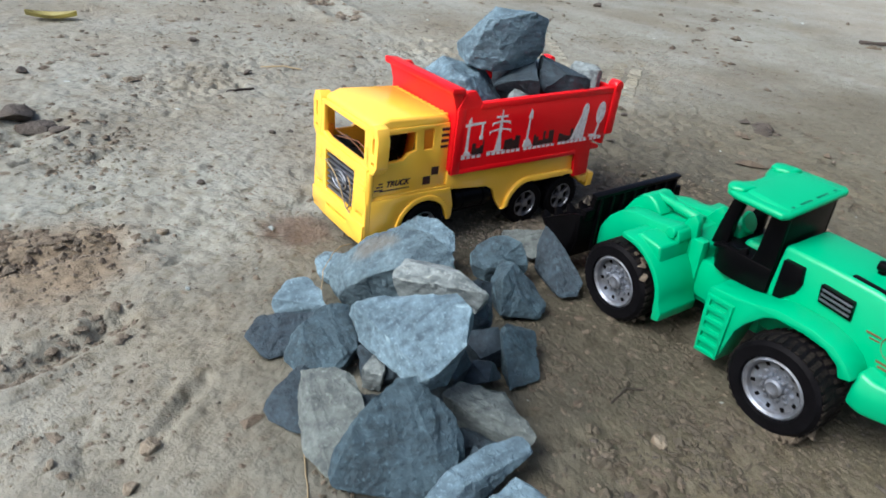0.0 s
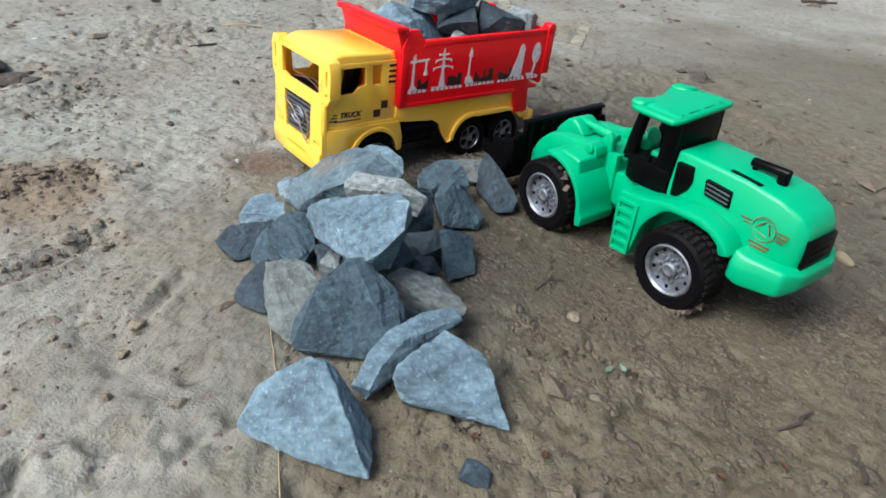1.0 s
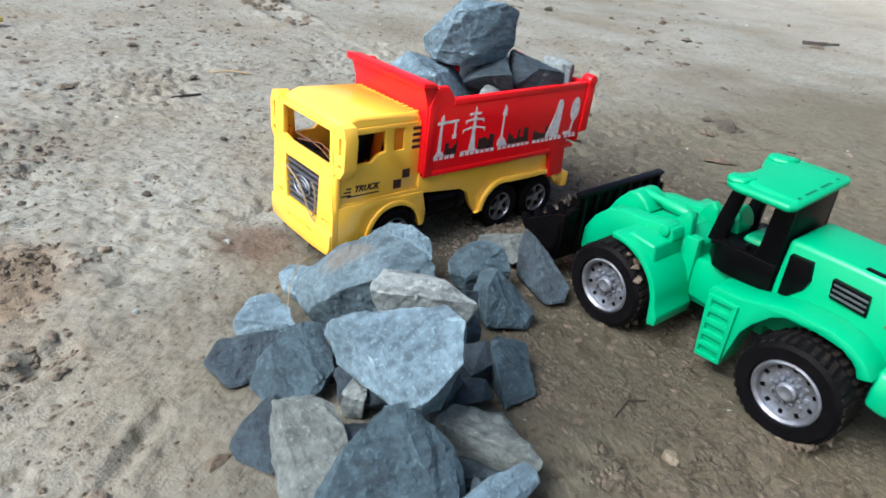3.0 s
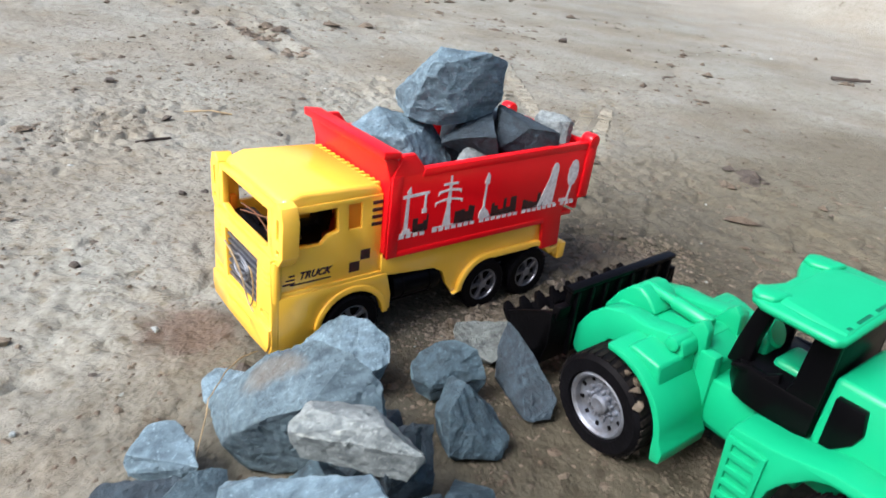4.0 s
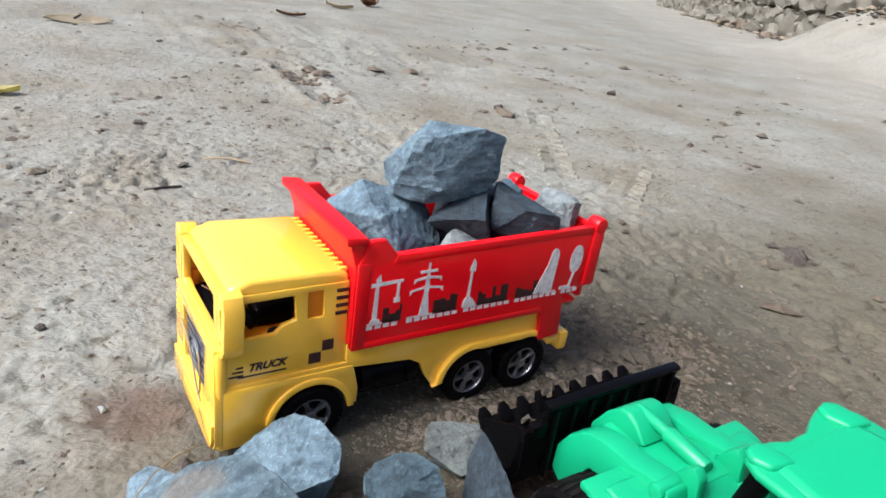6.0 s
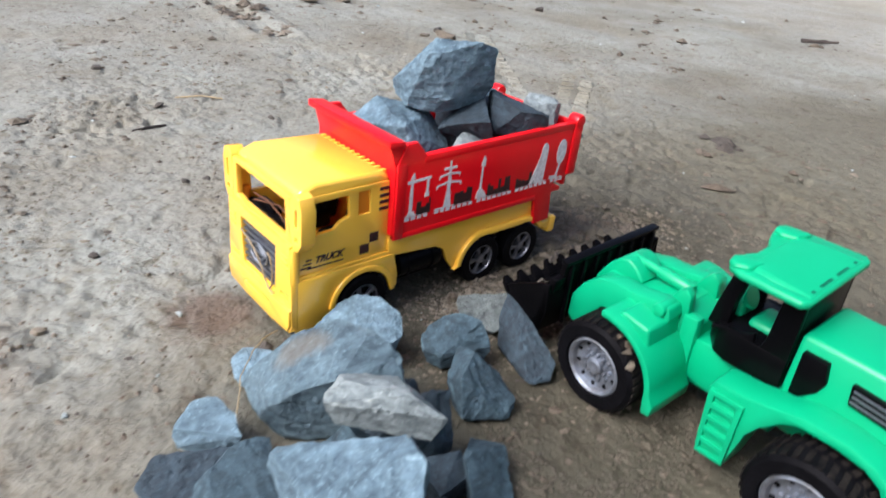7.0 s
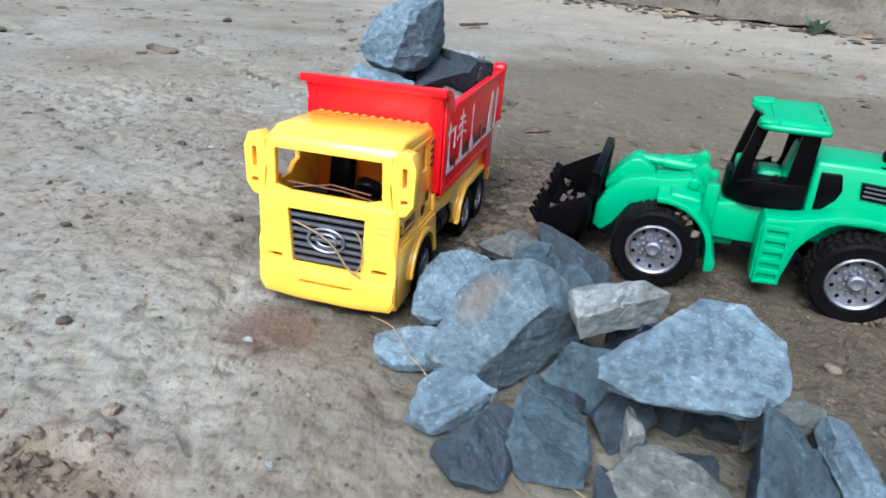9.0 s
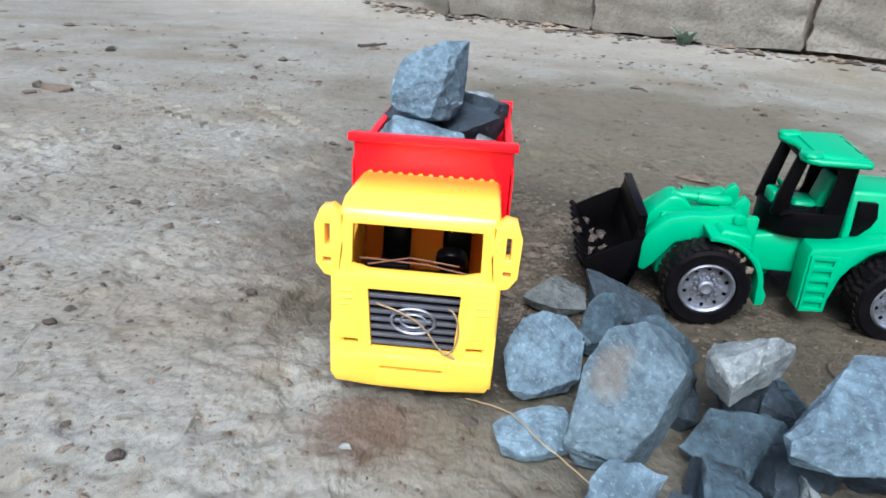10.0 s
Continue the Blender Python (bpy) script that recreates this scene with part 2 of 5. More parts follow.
BLOCK = soil("rough concrete block", (0.198, 0.198, 0.166), (0.162, 0.161, 0.133), (0.112, 0.109, 0.086), 120.0)


def stone(name, light, mid, dark, stain=None):
    """Split bluish basalt: mottled, with dusty pale flecks and a rough broken relief."""
    m = bpy.data.materials.new(name)
    m.use_nodes = True
    n, l = m.node_tree.nodes, m.node_tree.links
    b = n["Principled BSDF"]
    co = n.new("ShaderNodeTexCoord")
    info = n.new("ShaderNodeObjectInfo")
    shift = n.new("ShaderNodeVectorMath")
    shift.operation = "ADD"
    l.new(co.outputs["Object"], shift.inputs[0])
    l.new(info.outputs["Random"], shift.inputs[1])

    def tex(scale, detail, rough, kind="ShaderNodeTexNoise"):
        x = n.new(kind)
        x.inputs["Scale"].default_value = scale
        x.inputs["Detail"].default_value, x.inputs["Roughness"].default_value = detail, rough
        l.new(shift.outputs[0], x.inputs["Vector"])
        return x

    r = n.new("ShaderNodeValToRGB")
    e = r.color_ramp.elements
    e[0].position, e[0].color = 0.26, (*dark, 1)
    e[1].position, e[1].color = 0.76, (*light, 1)
    e.new(0.5).color = (*mid, 1)
    l.new(tex(48, 9, 0.62).outputs["Fac"], r.inputs["Fac"])
    lie = n.new("ShaderNodeMapping")
    lie.inputs["Rotation"].default_value, lie.inputs["Scale"].default_value = (0.5, 0.3, 0.9), (60, 260, 420)
    l.new(shift.outputs[0], lie.inputs["Vector"])
    fibre = n.new("ShaderNodeTexNoise")
    fibre.inputs["Scale"].default_value, fibre.inputs["Detail"].default_value = 1.0, 6
    l.new(lie.outputs[0], fibre.inputs["Vector"])
    fr = n.new("ShaderNodeValToRGB")
    fr.color_ramp.elements[0].position, fr.color_ramp.elements[0].color = 0.34, (0.68, 0.70, 0.72, 1)
    fr.color_ramp.elements[1].position, fr.color_ramp.elements[1].color = 0.64, (1.28, 1.28, 1.27, 1)
    l.new(fibre.outputs["Fac"], fr.inputs["Fac"])
    fm = n.new("ShaderNodeMix")
    fm.data_type, fm.blend_type = "RGBA", "MULTIPLY"
    fm.inputs["Factor"].default_value = 1.0
    l.new(r.outputs["Color"], fm.inputs["A"])
    l.new(fr.outputs["Color"], fm.inputs["B"])
    fl = n.new("ShaderNodeValToRGB")
    fl.color_ramp.elements[0].position, fl.color_ramp.elements[1].position = 0.55, 0.74
    l.new(tex(500, 6, 0.72).outputs["Fac"], fl.inputs["Fac"])
    half = n.new("ShaderNodeMath")
    half.operation = "MULTIPLY"
    half.inputs[1].default_value = 0.65
    l.new(fl.outputs["Color"], half.inputs[0])
    mx = n.new("ShaderNodeMix")
    mx.data_type = "RGBA"
    l.new(half.outputs[0], mx.inputs["Factor"])
    l.new(fm.outputs["Result"], mx.inputs["A"])
    mx.inputs["B"].default_value = (light[0] * 2.0, light[1] * 1.97, light[2] * 1.9, 1)
    out = mx.outputs["Result"]
    # chalky, chipped edges
    geo = n.new("ShaderNodeNewGeometry")
    rim = n.new("ShaderNodeMapRange")
    rim.inputs["From Min"].default_value, rim.inputs["From Max"].default_value = 0.52, 0.60
    rim.inputs["To Max"].default_value = 0.7
    l.new(geo.outputs["Pointiness"], rim.inputs["Value"])
    worn = n.new("ShaderNodeMix")
    worn.data_type = "RGBA"
    l.new(rim.outputs["Result"], worn.inputs["Factor"])
    l.new(out, worn.inputs["A"])
    worn.inputs["B"].default_value = (light[0] * 1.7, light[1] * 1.65, light[2] * 1.55, 1)
    out = worn.outputs["Result"]
    if stain:
        tone, spot, reach = stain
        away = n.new("ShaderNodeVectorMath")
        away.operation = "LENGTH"
        drawn_out = n.new("ShaderNodeMapping")
        drawn_out.vector_type = "TEXTURE"
        drawn_out.inputs["Location"].default_value = spot
        drawn_out.inputs["Rotation"].default_value, drawn_out.inputs["Scale"].default_value = (0, 0, -0.38), (1.9, 0.75, 1.2)
        l.new(co.outputs["Object"], drawn_out.inputs["Vector"])
        l.new(drawn_out.outputs[0], away.inputs[0])
        ragged = n.new("ShaderNodeMath")
        ragged.operation = "MULTIPLY_ADD"
        l.new(tex(70, 6, 0.65).outputs["Fac"], ragged.inputs[0])
        ragged.inputs[1].default_value = reach * 1.2
        l.new(away.outputs["Value"], ragged.inputs[2])
        s = n.new("ShaderNodeMapRange")
        s.inputs["From Min"].default_value, s.inputs["From Max"].default_value = reach * 1.1, reach * 1.6
        s.inputs["To Min"].default_value, s.inputs["To Max"].default_value = 0.42, 0.0
        l.new(ragged.outputs[0], s.inputs["Value"])
        mx2 = n.new("ShaderNodeMix")
        mx2.data_type = "RGBA"
        l.new(s.outputs["Result"], mx2.inputs["Factor"])
        l.new(out, mx2.inputs["A"])
        mx2.inputs["B"].default_value = (*tone, 1)
        out = mx2.outputs["Result"]
    l.new(out, b.inputs["Base Color"])
    b.inputs["Roughness"].default_value = 0.72
    b.inputs["Specular IOR Level"].default_value = 0.4
    add = n.new("ShaderNodeMath")
    add.operation = "MULTIPLY_ADD"
    l.new(tex(500, 7, 0.7).outputs["Fac"], add.inputs[0])
    add.inputs[1].default_value = 0.7
    soft_swell = n.new("ShaderNodeMath")
    soft_swell.operation = "MULTIPLY"
    soft_swell.inputs[1].default_value = 0.3
    l.new(tex(120, 7, 0.65).outputs["Fac"], soft_swell.inputs[0])
    l.new(soft_swell.outputs[0], add.inputs[2])
    bp = n.new("ShaderNodeBump")
    bp.inputs["Strength"].default_value, bp.inputs["Distance"].default_value = 0.75, 0.003
    l.new(add.outputs[0], bp.inputs["Height"])
    l.new(bp.outputs["Normal"], b.inputs["Normal"])
    return m


LIGHTROCK = stone("light blue-grey basalt", (0.1675, 0.2536, 0.3024), (0.1020, 0.1613, 0.1978), (0.0447, 0.0748, 0.0950))
BASALT = stone("blue-grey basalt", (0.0613, 0.1042, 0.1294), (0.0316, 0.0577, 0.0738), (0.0143, 0.0263, 0.0336))
PALEROCK = stone("pale grey basalt", (0.228, 0.266, 0.264), (0.170, 0.204, 0.206), (0.100, 0.124, 0.128))
# near-black: on the gap stones this puts the heap's shade into the colour
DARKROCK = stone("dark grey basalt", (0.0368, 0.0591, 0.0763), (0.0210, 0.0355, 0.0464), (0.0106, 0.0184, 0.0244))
TANROCK = stone("brownish basalt", (0.1430, 0.1694, 0.1626), (0.0962, 0.1152, 0.1104), (0.0522, 0.0637, 0.0610))
STAINROCK = stone("rust-stained basalt", (0.1275, 0.1899, 0.2196), (0.0779, 0.1218, 0.1445), (0.0347, 0.0581, 0.0708), stain=((0.1840, 0.1472, 0.0966), (-0.004, 0.010, 0.036), 0.012))

# ---- mesh tools (lengths in millimetres) ----
MM = 0.001


def mesh_of(bm, sharp=32.0, smooth=True):
    bmesh.ops.recalc_face_normals(bm, faces=bm.faces)
    for f in bm.faces:
        f.smooth = smooth
    for e in bm.edges:
        if len(e.link_faces) == 2 and e.calc_face_angle(0) > radians(sharp):
            e.smooth = False
    bmesh.ops.scale(bm, vec=(MM, MM, MM), verts=bm.verts)
    me = bpy.data.meshes.new("mesh")
    bm.to_mesh(me)
    bm.free()
    return me


def part(name, bm, material, parent, label="", sharp=32.0, smooth=True):
    """Links a bmesh as one mesh object under a thing or a part."""
    ob = new(name, mesh_of(bm, sharp, smooth))
    ob.data.materials.append(material)
    ob.parent = parent
    if label:
        ob["label"] = label
    return ob


def thing(name, m, label, category, group=""):
    ob = new(name)
    ob.empty_display_size = 0.01
    ob.matrix_world = m
    return tagged(ob, label, category, group)


def soften(bm, width, seg=2, angle=30.0):
    if width > 0:
        es = [e for e in bm.edges if len(e.link_faces) == 2 and e.calc_face_angle(0) > radians(angle)]
        bmesh.ops.bevel(bm, geom=es, offset=width, segments=seg, profile=0.5, affect="EDGES", clamp_overlap=True)
    return bm


def merged(*bms):
    """One bmesh out of several."""
    out = bmesh.new()
    for b in bms:
        me = bpy.data.meshes.new("tmp")
        b.to_mesh(me)
        b.free()
        out.from_mesh(me)
        bpy.data.meshes.remove(me)
    return out


def moved(bm, m):
    bmesh.ops.transform(bm, matrix=m, verts=bm.verts)
    return bm


def shift(bm, x, y, z):
    return moved(bm, Matrix.Translation((x, y, z)))


def mirrored(bm):
    """The same across the plane y = 0."""
    bmesh.ops.scale(bm, vec=(1, -1, 1), verts=bm.verts)
    bmesh.ops.reverse_faces(bm, faces=bm.faces)
    return bm


def box(x0, x1, y0, y1, z0, z1, r=0.6, seg=2):
    bm = bmesh.new()
    bmesh.ops.create_cube(bm, size=1)
    bmesh.ops.scale(bm, vec=(x1 - x0, y1 - y0, z1 - z0), verts=bm.verts)
    bmesh.ops.translate(bm, vec=((x0 + x1) / 2, (y0 + y1) / 2, (z0 + z1) / 2), verts=bm.verts)
    return soften(bm, r, seg)


PLANES = {"xz": lambda u, v, w: (u, w, v), "yz": lambda u, v, w: (w, u, v), "xy": lambda u, v, w: (u, v, w)}


def plate(plane, outline, w0, w1, holes=(), r=0.5, seg=2):
    """An outline in a plane, with openings through it, from w0 to w1 along the third axis."""
    at = PLANES[plane]
    bm = bmesh.new()
    if holes:
        edges = []
        for loop in (outline, *holes):
            vs = [bm.verts.new(at(u, v, w0)) for u, v in loop]
            edges += [bm.edges.new((vs[i - 1], vs[i])) for i in range(len(vs))]
        bmesh.ops.triangle_fill(bm, edges=edges, use_beauty=True, use_dissolve=False)
        bmesh.ops.dissolve_limit(bm, angle_limit=0.01, verts=bm.verts, edges=[e for e in bm.edges if len(e.link_faces) == 2])
    else:
        bm.faces.new([bm.verts.new(at(u, v, w0)) for u, v in outline])
    top = bmesh.ops.extrude_face_region(bm, geom=bm.faces[:])
    d = Vector(at(0, 0, w1 - w0))
    bmesh.ops.translate(bm, vec=d, verts=[v for v in top["geom"] if isinstance(v, bmesh.types.BMVert)])
    bmesh.ops.recalc_face_normals(bm, faces=bm.faces)
    return soften(bm, r, seg)


def lathe(profile, seg=32, axis="y"):
    """Spins (radius, along) pairs round an axis; the ends are closed."""
    bm = bmesh.new()
    rings = []
    for r, h in profile:
        ring = []
        for i in range(seg):
            a = 2 * math.pi * i / seg
            c, s = r * math.cos(a), r * math.sin(a)
            ring.append(bm.verts.new({"y": (c, h, s), "x": (h, c, s), "z": (c, s, h)}[axis]))
        rings.append(ring)
    for a, b in zip(rings, rings[1:]):
        for i in range(seg):
            bm.faces.new((a[i - 1], a[i], b[i], b[i - 1]))
    bm.faces.new(rings[0])
    bm.faces.new(rings[-1][::-1])
    bmesh.ops.recalc_face_normals(bm, faces=bm.faces)
    return bm


def rod(a, b, r, seg=12, cap=0.0):
    a, b = Vector(a), Vector(b)
    d = b - a
    bm = bmesh.new()
    bmesh.ops.create_cone(bm, cap_ends=True, segments=seg, radius1=r, radius2=r, depth=d.length)
    soften(bm, cap)
    return moved(bm, Matrix.Translation((a + b) / 2) @ d.to_track_quat("Z", "Y").to_matrix().to_4x4())


def arc(cx, cz, r, a0, a1, n=12):
    return [(cx + r * math.cos(radians(a0 + (a1 - a0) * i / n)), cz + r * math.sin(radians(a0 + (a1 - a0) * i / n))) for i in range(n + 1)]


def tube(points, r, seg=6):
    """A thin round strand along points."""
    bm = bmesh.new()
    rings = []
    pts = [Vector(p) for p in points]
    for i, p in enumerate(pts):
        d = (pts[min(i + 1, len(pts) - 1)] - pts[max(i - 1, 0)]).normalized()
        side = d.cross(Vector((0.13, 0.21, 1))).normalized()
        up = side.cross(d)
        rings.append([bm.verts.new(p + r * (math.cos(2 * math.pi * k / seg) * side + math.sin(2 * math.pi * k / seg) * up)) for k in range(seg)])
    for a, b in zip(rings, rings[1:]):
        for i in range(seg):
            bm.faces.new((a[i - 1], a[i], b[i], b[i - 1]))
    bm.faces.new(rings[0])
    bm.faces.new(rings[-1])
    return bm


def rock_mesh(corners, seed, rough=1.0, cuts=5):
    """A broken stone: the hull of its corners, chipped along the edges and roughened."""
    rng = random.Random(seed)
    bm = bmesh.new()
    for c in corners:
        bm.verts.new(c)
    hull = bmesh.ops.convex_hull(bm, input=bm.verts)
    bmesh.ops.delete(bm, geom=list({g for g in hull["geom_interior"] + hull["geom_unused"] if isinstance(g, bmesh.types.BMVert)}), context="VERTS")
    size = max(v.co.length for v in bm.verts)
    mid = sum((v.co for v in bm.verts), Vector()) / len(bm.verts)
    # chips: flat facets struck off corners and edges
    for _ in range(7):
        d = Vector((rng.gauss(0, 1), rng.gauss(0, 1), rng.gauss(0, 0.8))).normalized()
        far = max(d.dot(v.co) for v in bm.verts)
        cut = far - (far - d.dot(mid)) * rng.uniform(0.03, 0.11)
        res = bmesh.ops.bisect_plane(bm, geom=bm.verts[:] + bm.edges[:] + bm.faces[:], plane_co=d * cut, plane_no=d, clear_outer=True)
        rim = [e for e in res["geom_cut"] if isinstance(e, bmesh.types.BMEdge)]
        if rim:
            bmesh.ops.edgeloop_fill(bm, edges=rim)
    bmesh.ops.remove_doubles(bm, verts=bm.verts, dist=0.05)
    bmesh.ops.dissolve_limit(bm, angle_limit=radians(7), verts=bm.verts, edges=bm.edges)
    bmesh.ops.bevel(bm, geom=[e for e in bm.edges if len(e.link_faces) == 2 and e.calc_face_angle(0) > 0.3], offset=min(0.5, size * 0.03), segments=1, profile=0.6, affect="EDGES", clamp_overlap=True)
    bmesh.ops.triangulate(bm, faces=bm.faces)
    for _ in range(cuts):
        long = [e for e in bm.edges if e.calc_length() > 2.6]
        if not long:
            break
        bmesh.ops.subdivide_edges(bm, edges=long, cuts=1)
        bmesh.ops.triangulate(bm, faces=[f for f in bm.faces if len(f.verts) > 3])
    bm.normal_update()
    o = Vector((rng.uniform(-500, 500), rng.uniform(-500, 500), rng.uniform(-500, 500)))
    grain = Euler((rng.uniform(0, 3), rng.uniform(0, 3), 0)).to_matrix()
    for v in bm.verts:
        p = grain @ v.co
        q = Vector((p.x, p.y, p.z * 3.0))
        d = 0.5 * noise.noise((v.co + o) * 0.07) + 0.8 * noise.noise((q + o) * 0.11) + 0.5 * noise.noise((q + o) * 0.33)
        # flat spalls: part of the swell comes off in steps
        d -= 0.5 * round(1.4 * max(0.0, noise.noise((v.co - o) * 0.035)))
        v.co += v.normal * d * rough
    return bm


def rock(corners, base, seed, material, label, name="basalt_stone", group="heap of stones", inset=0.92, rough=1.0):
    """A stone from the corners of its upper side, going down to the height base."""
    c = sum((Vector(p) for p in corners), Vector()) / len(corners)
    low = [(c.x + (p[0] - c.x) * inset, c.y + (p[1] - c.y) * inset, base) for p in corners]
    bm = rock_mesh([Vector(p) - Vector((c.x, c.y, base)) for p in list(corners) + low], seed, rough)
    ob = new(name, mesh_of(bm, 19))
    ob.data.materials.append(material)
    ob.location = (c.x * MM, c.y * MM, base * MM)
    return tagged(ob, label, "stone", group)

# ---- ground ----
def bell(x, y, cx, cy, r):
    return math.exp(-((x - cx) ** 2 + (y - cy) ** 2) / (r * r))


def near_line(x, y, ax, ay, bx, by):
    t = max(0.0, min(1.0, ((x - ax) * (bx - ax) + (y - ay) * (by - ay)) / ((bx - ax) ** 2 + (by - ay) ** 2)))
    return math.hypot(x - ax - t * (bx - ax), y - ay - t * (by - ay)), t


def height(x, y):
    """The ground's height in metres."""
    r = math.hypot(x, y + 0.1)
    far = max(0.0, r - 0.35)
    z = 0.018 * far / (1 + 0.25 * far)
    # the earth is heaped a little towards the wall
    s = 0.78 * (x - 1.785) - 0.63 * (y + 0.705)
    z += 0.014 * (1 + math.tanh((s + 0.18) / 0.14))
    # a smooth bank of pale earth heaped against the wall
    along, out = 0.6256 * (x - 1.42) + 0.7801 * (y + 1.16), 0.6256 * (y + 1.16) - 0.7801 * (x - 1.42)
    if 1.8 < along < 4.0 and out < 1.2:
        rise = min(1.0, max(0.0, (along - 1.95) / 0.8))
        drop = min(1.0, max(0.0, (3.85 - along) / 0.35))
        z += 0.24 * rise * rise * (3 - 2 * rise) * drop * drop * (3 - 2 * drop) * math.exp(-((max(0.0, out) / 0.3) ** 2))
    z -= 0.0035 * math.exp(-(((x - 0.005) / 0.15) ** 4) - ((y + 0.01) / 0.075) ** 4)
    # the earth rises under the loader's far wheels
    z += 0.0065 * math.exp(-(((x - 0.115) / 0.09) ** 2) - ((y + 0.22) / 0.14) ** 2)
    lump = min(1.0, 0.25 + far * 2)
    z += 0.010 * lump * noise.noise((x * 1.6, y * 1.6, 3.1))
    z += 0.0035 * noise.noise((x * 7, y * 7, 0.4)) * (0.4 + 0.6 * lump)
    z += 0.0016 * noise.noise((x * 26, y * 26, 1.4))
    # flaky crust: patches where it has lifted or broken away, with small pits
    off = max(0.0, abs(x + 0.02) - 0.38, abs(y - 0.01) - 0.41)
    fine, coarse = math.exp(-off / 0.10), math.exp(-off / 0.35)
    rag = max(0.0, noise.noise((x * 6, y * 6, 11.0)) + 0.3)
    if coarse > 0.02:
        z += 0.0019 * coarse * noise.noise((x * 48, y * 48, 5.4)) * (0.35 + 1.3 * rag)
        z += 0.0021 * fine * noise.noise((x * 120, y * 120, 8.4)) * (0.35 + 1.5 * rag)
        pit = noise.noise((x * 34 + 3 * noise.noise((x * 20, y * 20, 1)), y * 34, 21.0))
        z -= 0.0042 * coarse * min(1.0, max(0.0, pit - 0.32) * 6) * (0.4 + rag)
        flake = noise.noise((x * 22, y * 22, 31.0)) + 0.35 * fine * noise.noise((x * 90, y * 90, 33.0))
        z += 0.0005 * coarse * min(1.0, max(0.0, flake - 0.12) * 6)
    # a churned wet place beyond the truck
    wet = bell(x, y, 0.42, 1.12, 0.28)
    if wet > 0.02:
        z += 0.016 * wet * noise.noise((x * 16, y * 16, 41.0)) + 0.010 * wet * noise.noise((x * 34, y * 34, 43.0))
    # ruts with crumbled sides, west of the toys
    for ax, ay, bx, by, w, d in ((-0.36, 0.02, -0.235, 0.036, 0.010, 0.006), (-0.31, -0.072, -0.248, -0.045, 0.007, 0.005), (-0.255, -0.135, -0.225, -0.108, 0.004, 0.003), (-0.32, 0.20, -0.24, 0.26, 0.02, 0.008), (0.262, 0.87, 0.242, 0.63, 0.022, 0.008)):
        q, t = near_line(x, y, ax, ay, bx, by)
        if q < 4 * w:
            e = q / w
            z += d * (0.8 * math.exp(-((e - 1.6) ** 2) * 2) - math.exp(-e * e)) * (0.7 + 0.6 * noise.noise((x * 90, y * 90, 2)))
    # churned earth in front of the bucket and behind the heap
    z += 0.004 * bell(x, y, 0.10, -0.085, 0.05) * (0.6 + noise.noise((x * 60, y * 60, 7)))
    z += 0.0025 * bell(x, y, -0.09, -0.26, 0.05) * (0.3 + noise.noise((x * 80, y * 80, 9)))
    z += 0.003 * bell(x, y, -0.01, -0.265, 0.03) - 0.001 * bell(x, y, 0.0, -0.16, 0.03)
    z -= 0.010 * bell(x, y, 0.55, 0.93, 0.07)
    # prints of a tyre tread: two rows of bars
    for ax, ay, bx, by in ((0.56, 0.56, 0.33, 0.19), (0.62, 0.36, 0.44, 0.17)):
        q, t = near_line(x, y, ax, ay, bx, by)
        if q < 0.026:
            worn = max(0.0, 0.6 + noise.noise((x * 14, y * 14, 51)))
            z -= 0.0075 * worn * max(0.0, math.sin(t * 150 + (0 if (x - ax) * (by - ay) > (y - ay) * (bx - ax) else 2.2))) * max(0.0, 1 - (q / 0.026) ** 4) * min(1.0, q / 0.004)
    return z


def axis(lo, hi, step, reach):
    mid = list(np.arange(lo, hi + step / 2, step))
    out, d = [], step
    a = 0.0
    while a < reach:
        d *= 1.022 if d < 0.014 else 1.09
        a += d
        out.append(a)
    return [lo - a for a in reversed(out)] + mid + [mid[-1] + a for a in out]


def build_ground():
    xs, ys = axis(-0.40, 0.36, 0.0024, 60.0), axis(-0.44, 0.40, 0.0024, 60.0)
    nx, ny = len(xs), len(ys)
    verts = [(x, y, height(x, y)) for y in ys for x in xs]
    faces = [(j * nx + i, j * nx + i + 1, (j + 1) * nx + i + 1, (j + 1) * nx + i) for j in range(ny - 1) for i in range(nx - 1)]
    me = bpy.data.meshes.new("ground")
    me.from_pydata(verts, [], faces)
    me.polygons.foreach_set("use_smooth", [True] * len(faces))
    me.materials.append(SOIL)
    return tagged(new("ground", me), "grey-brown damp packed earth with ruts, crumbs and tread prints", "ground", kind="structure")


ground = build_ground()


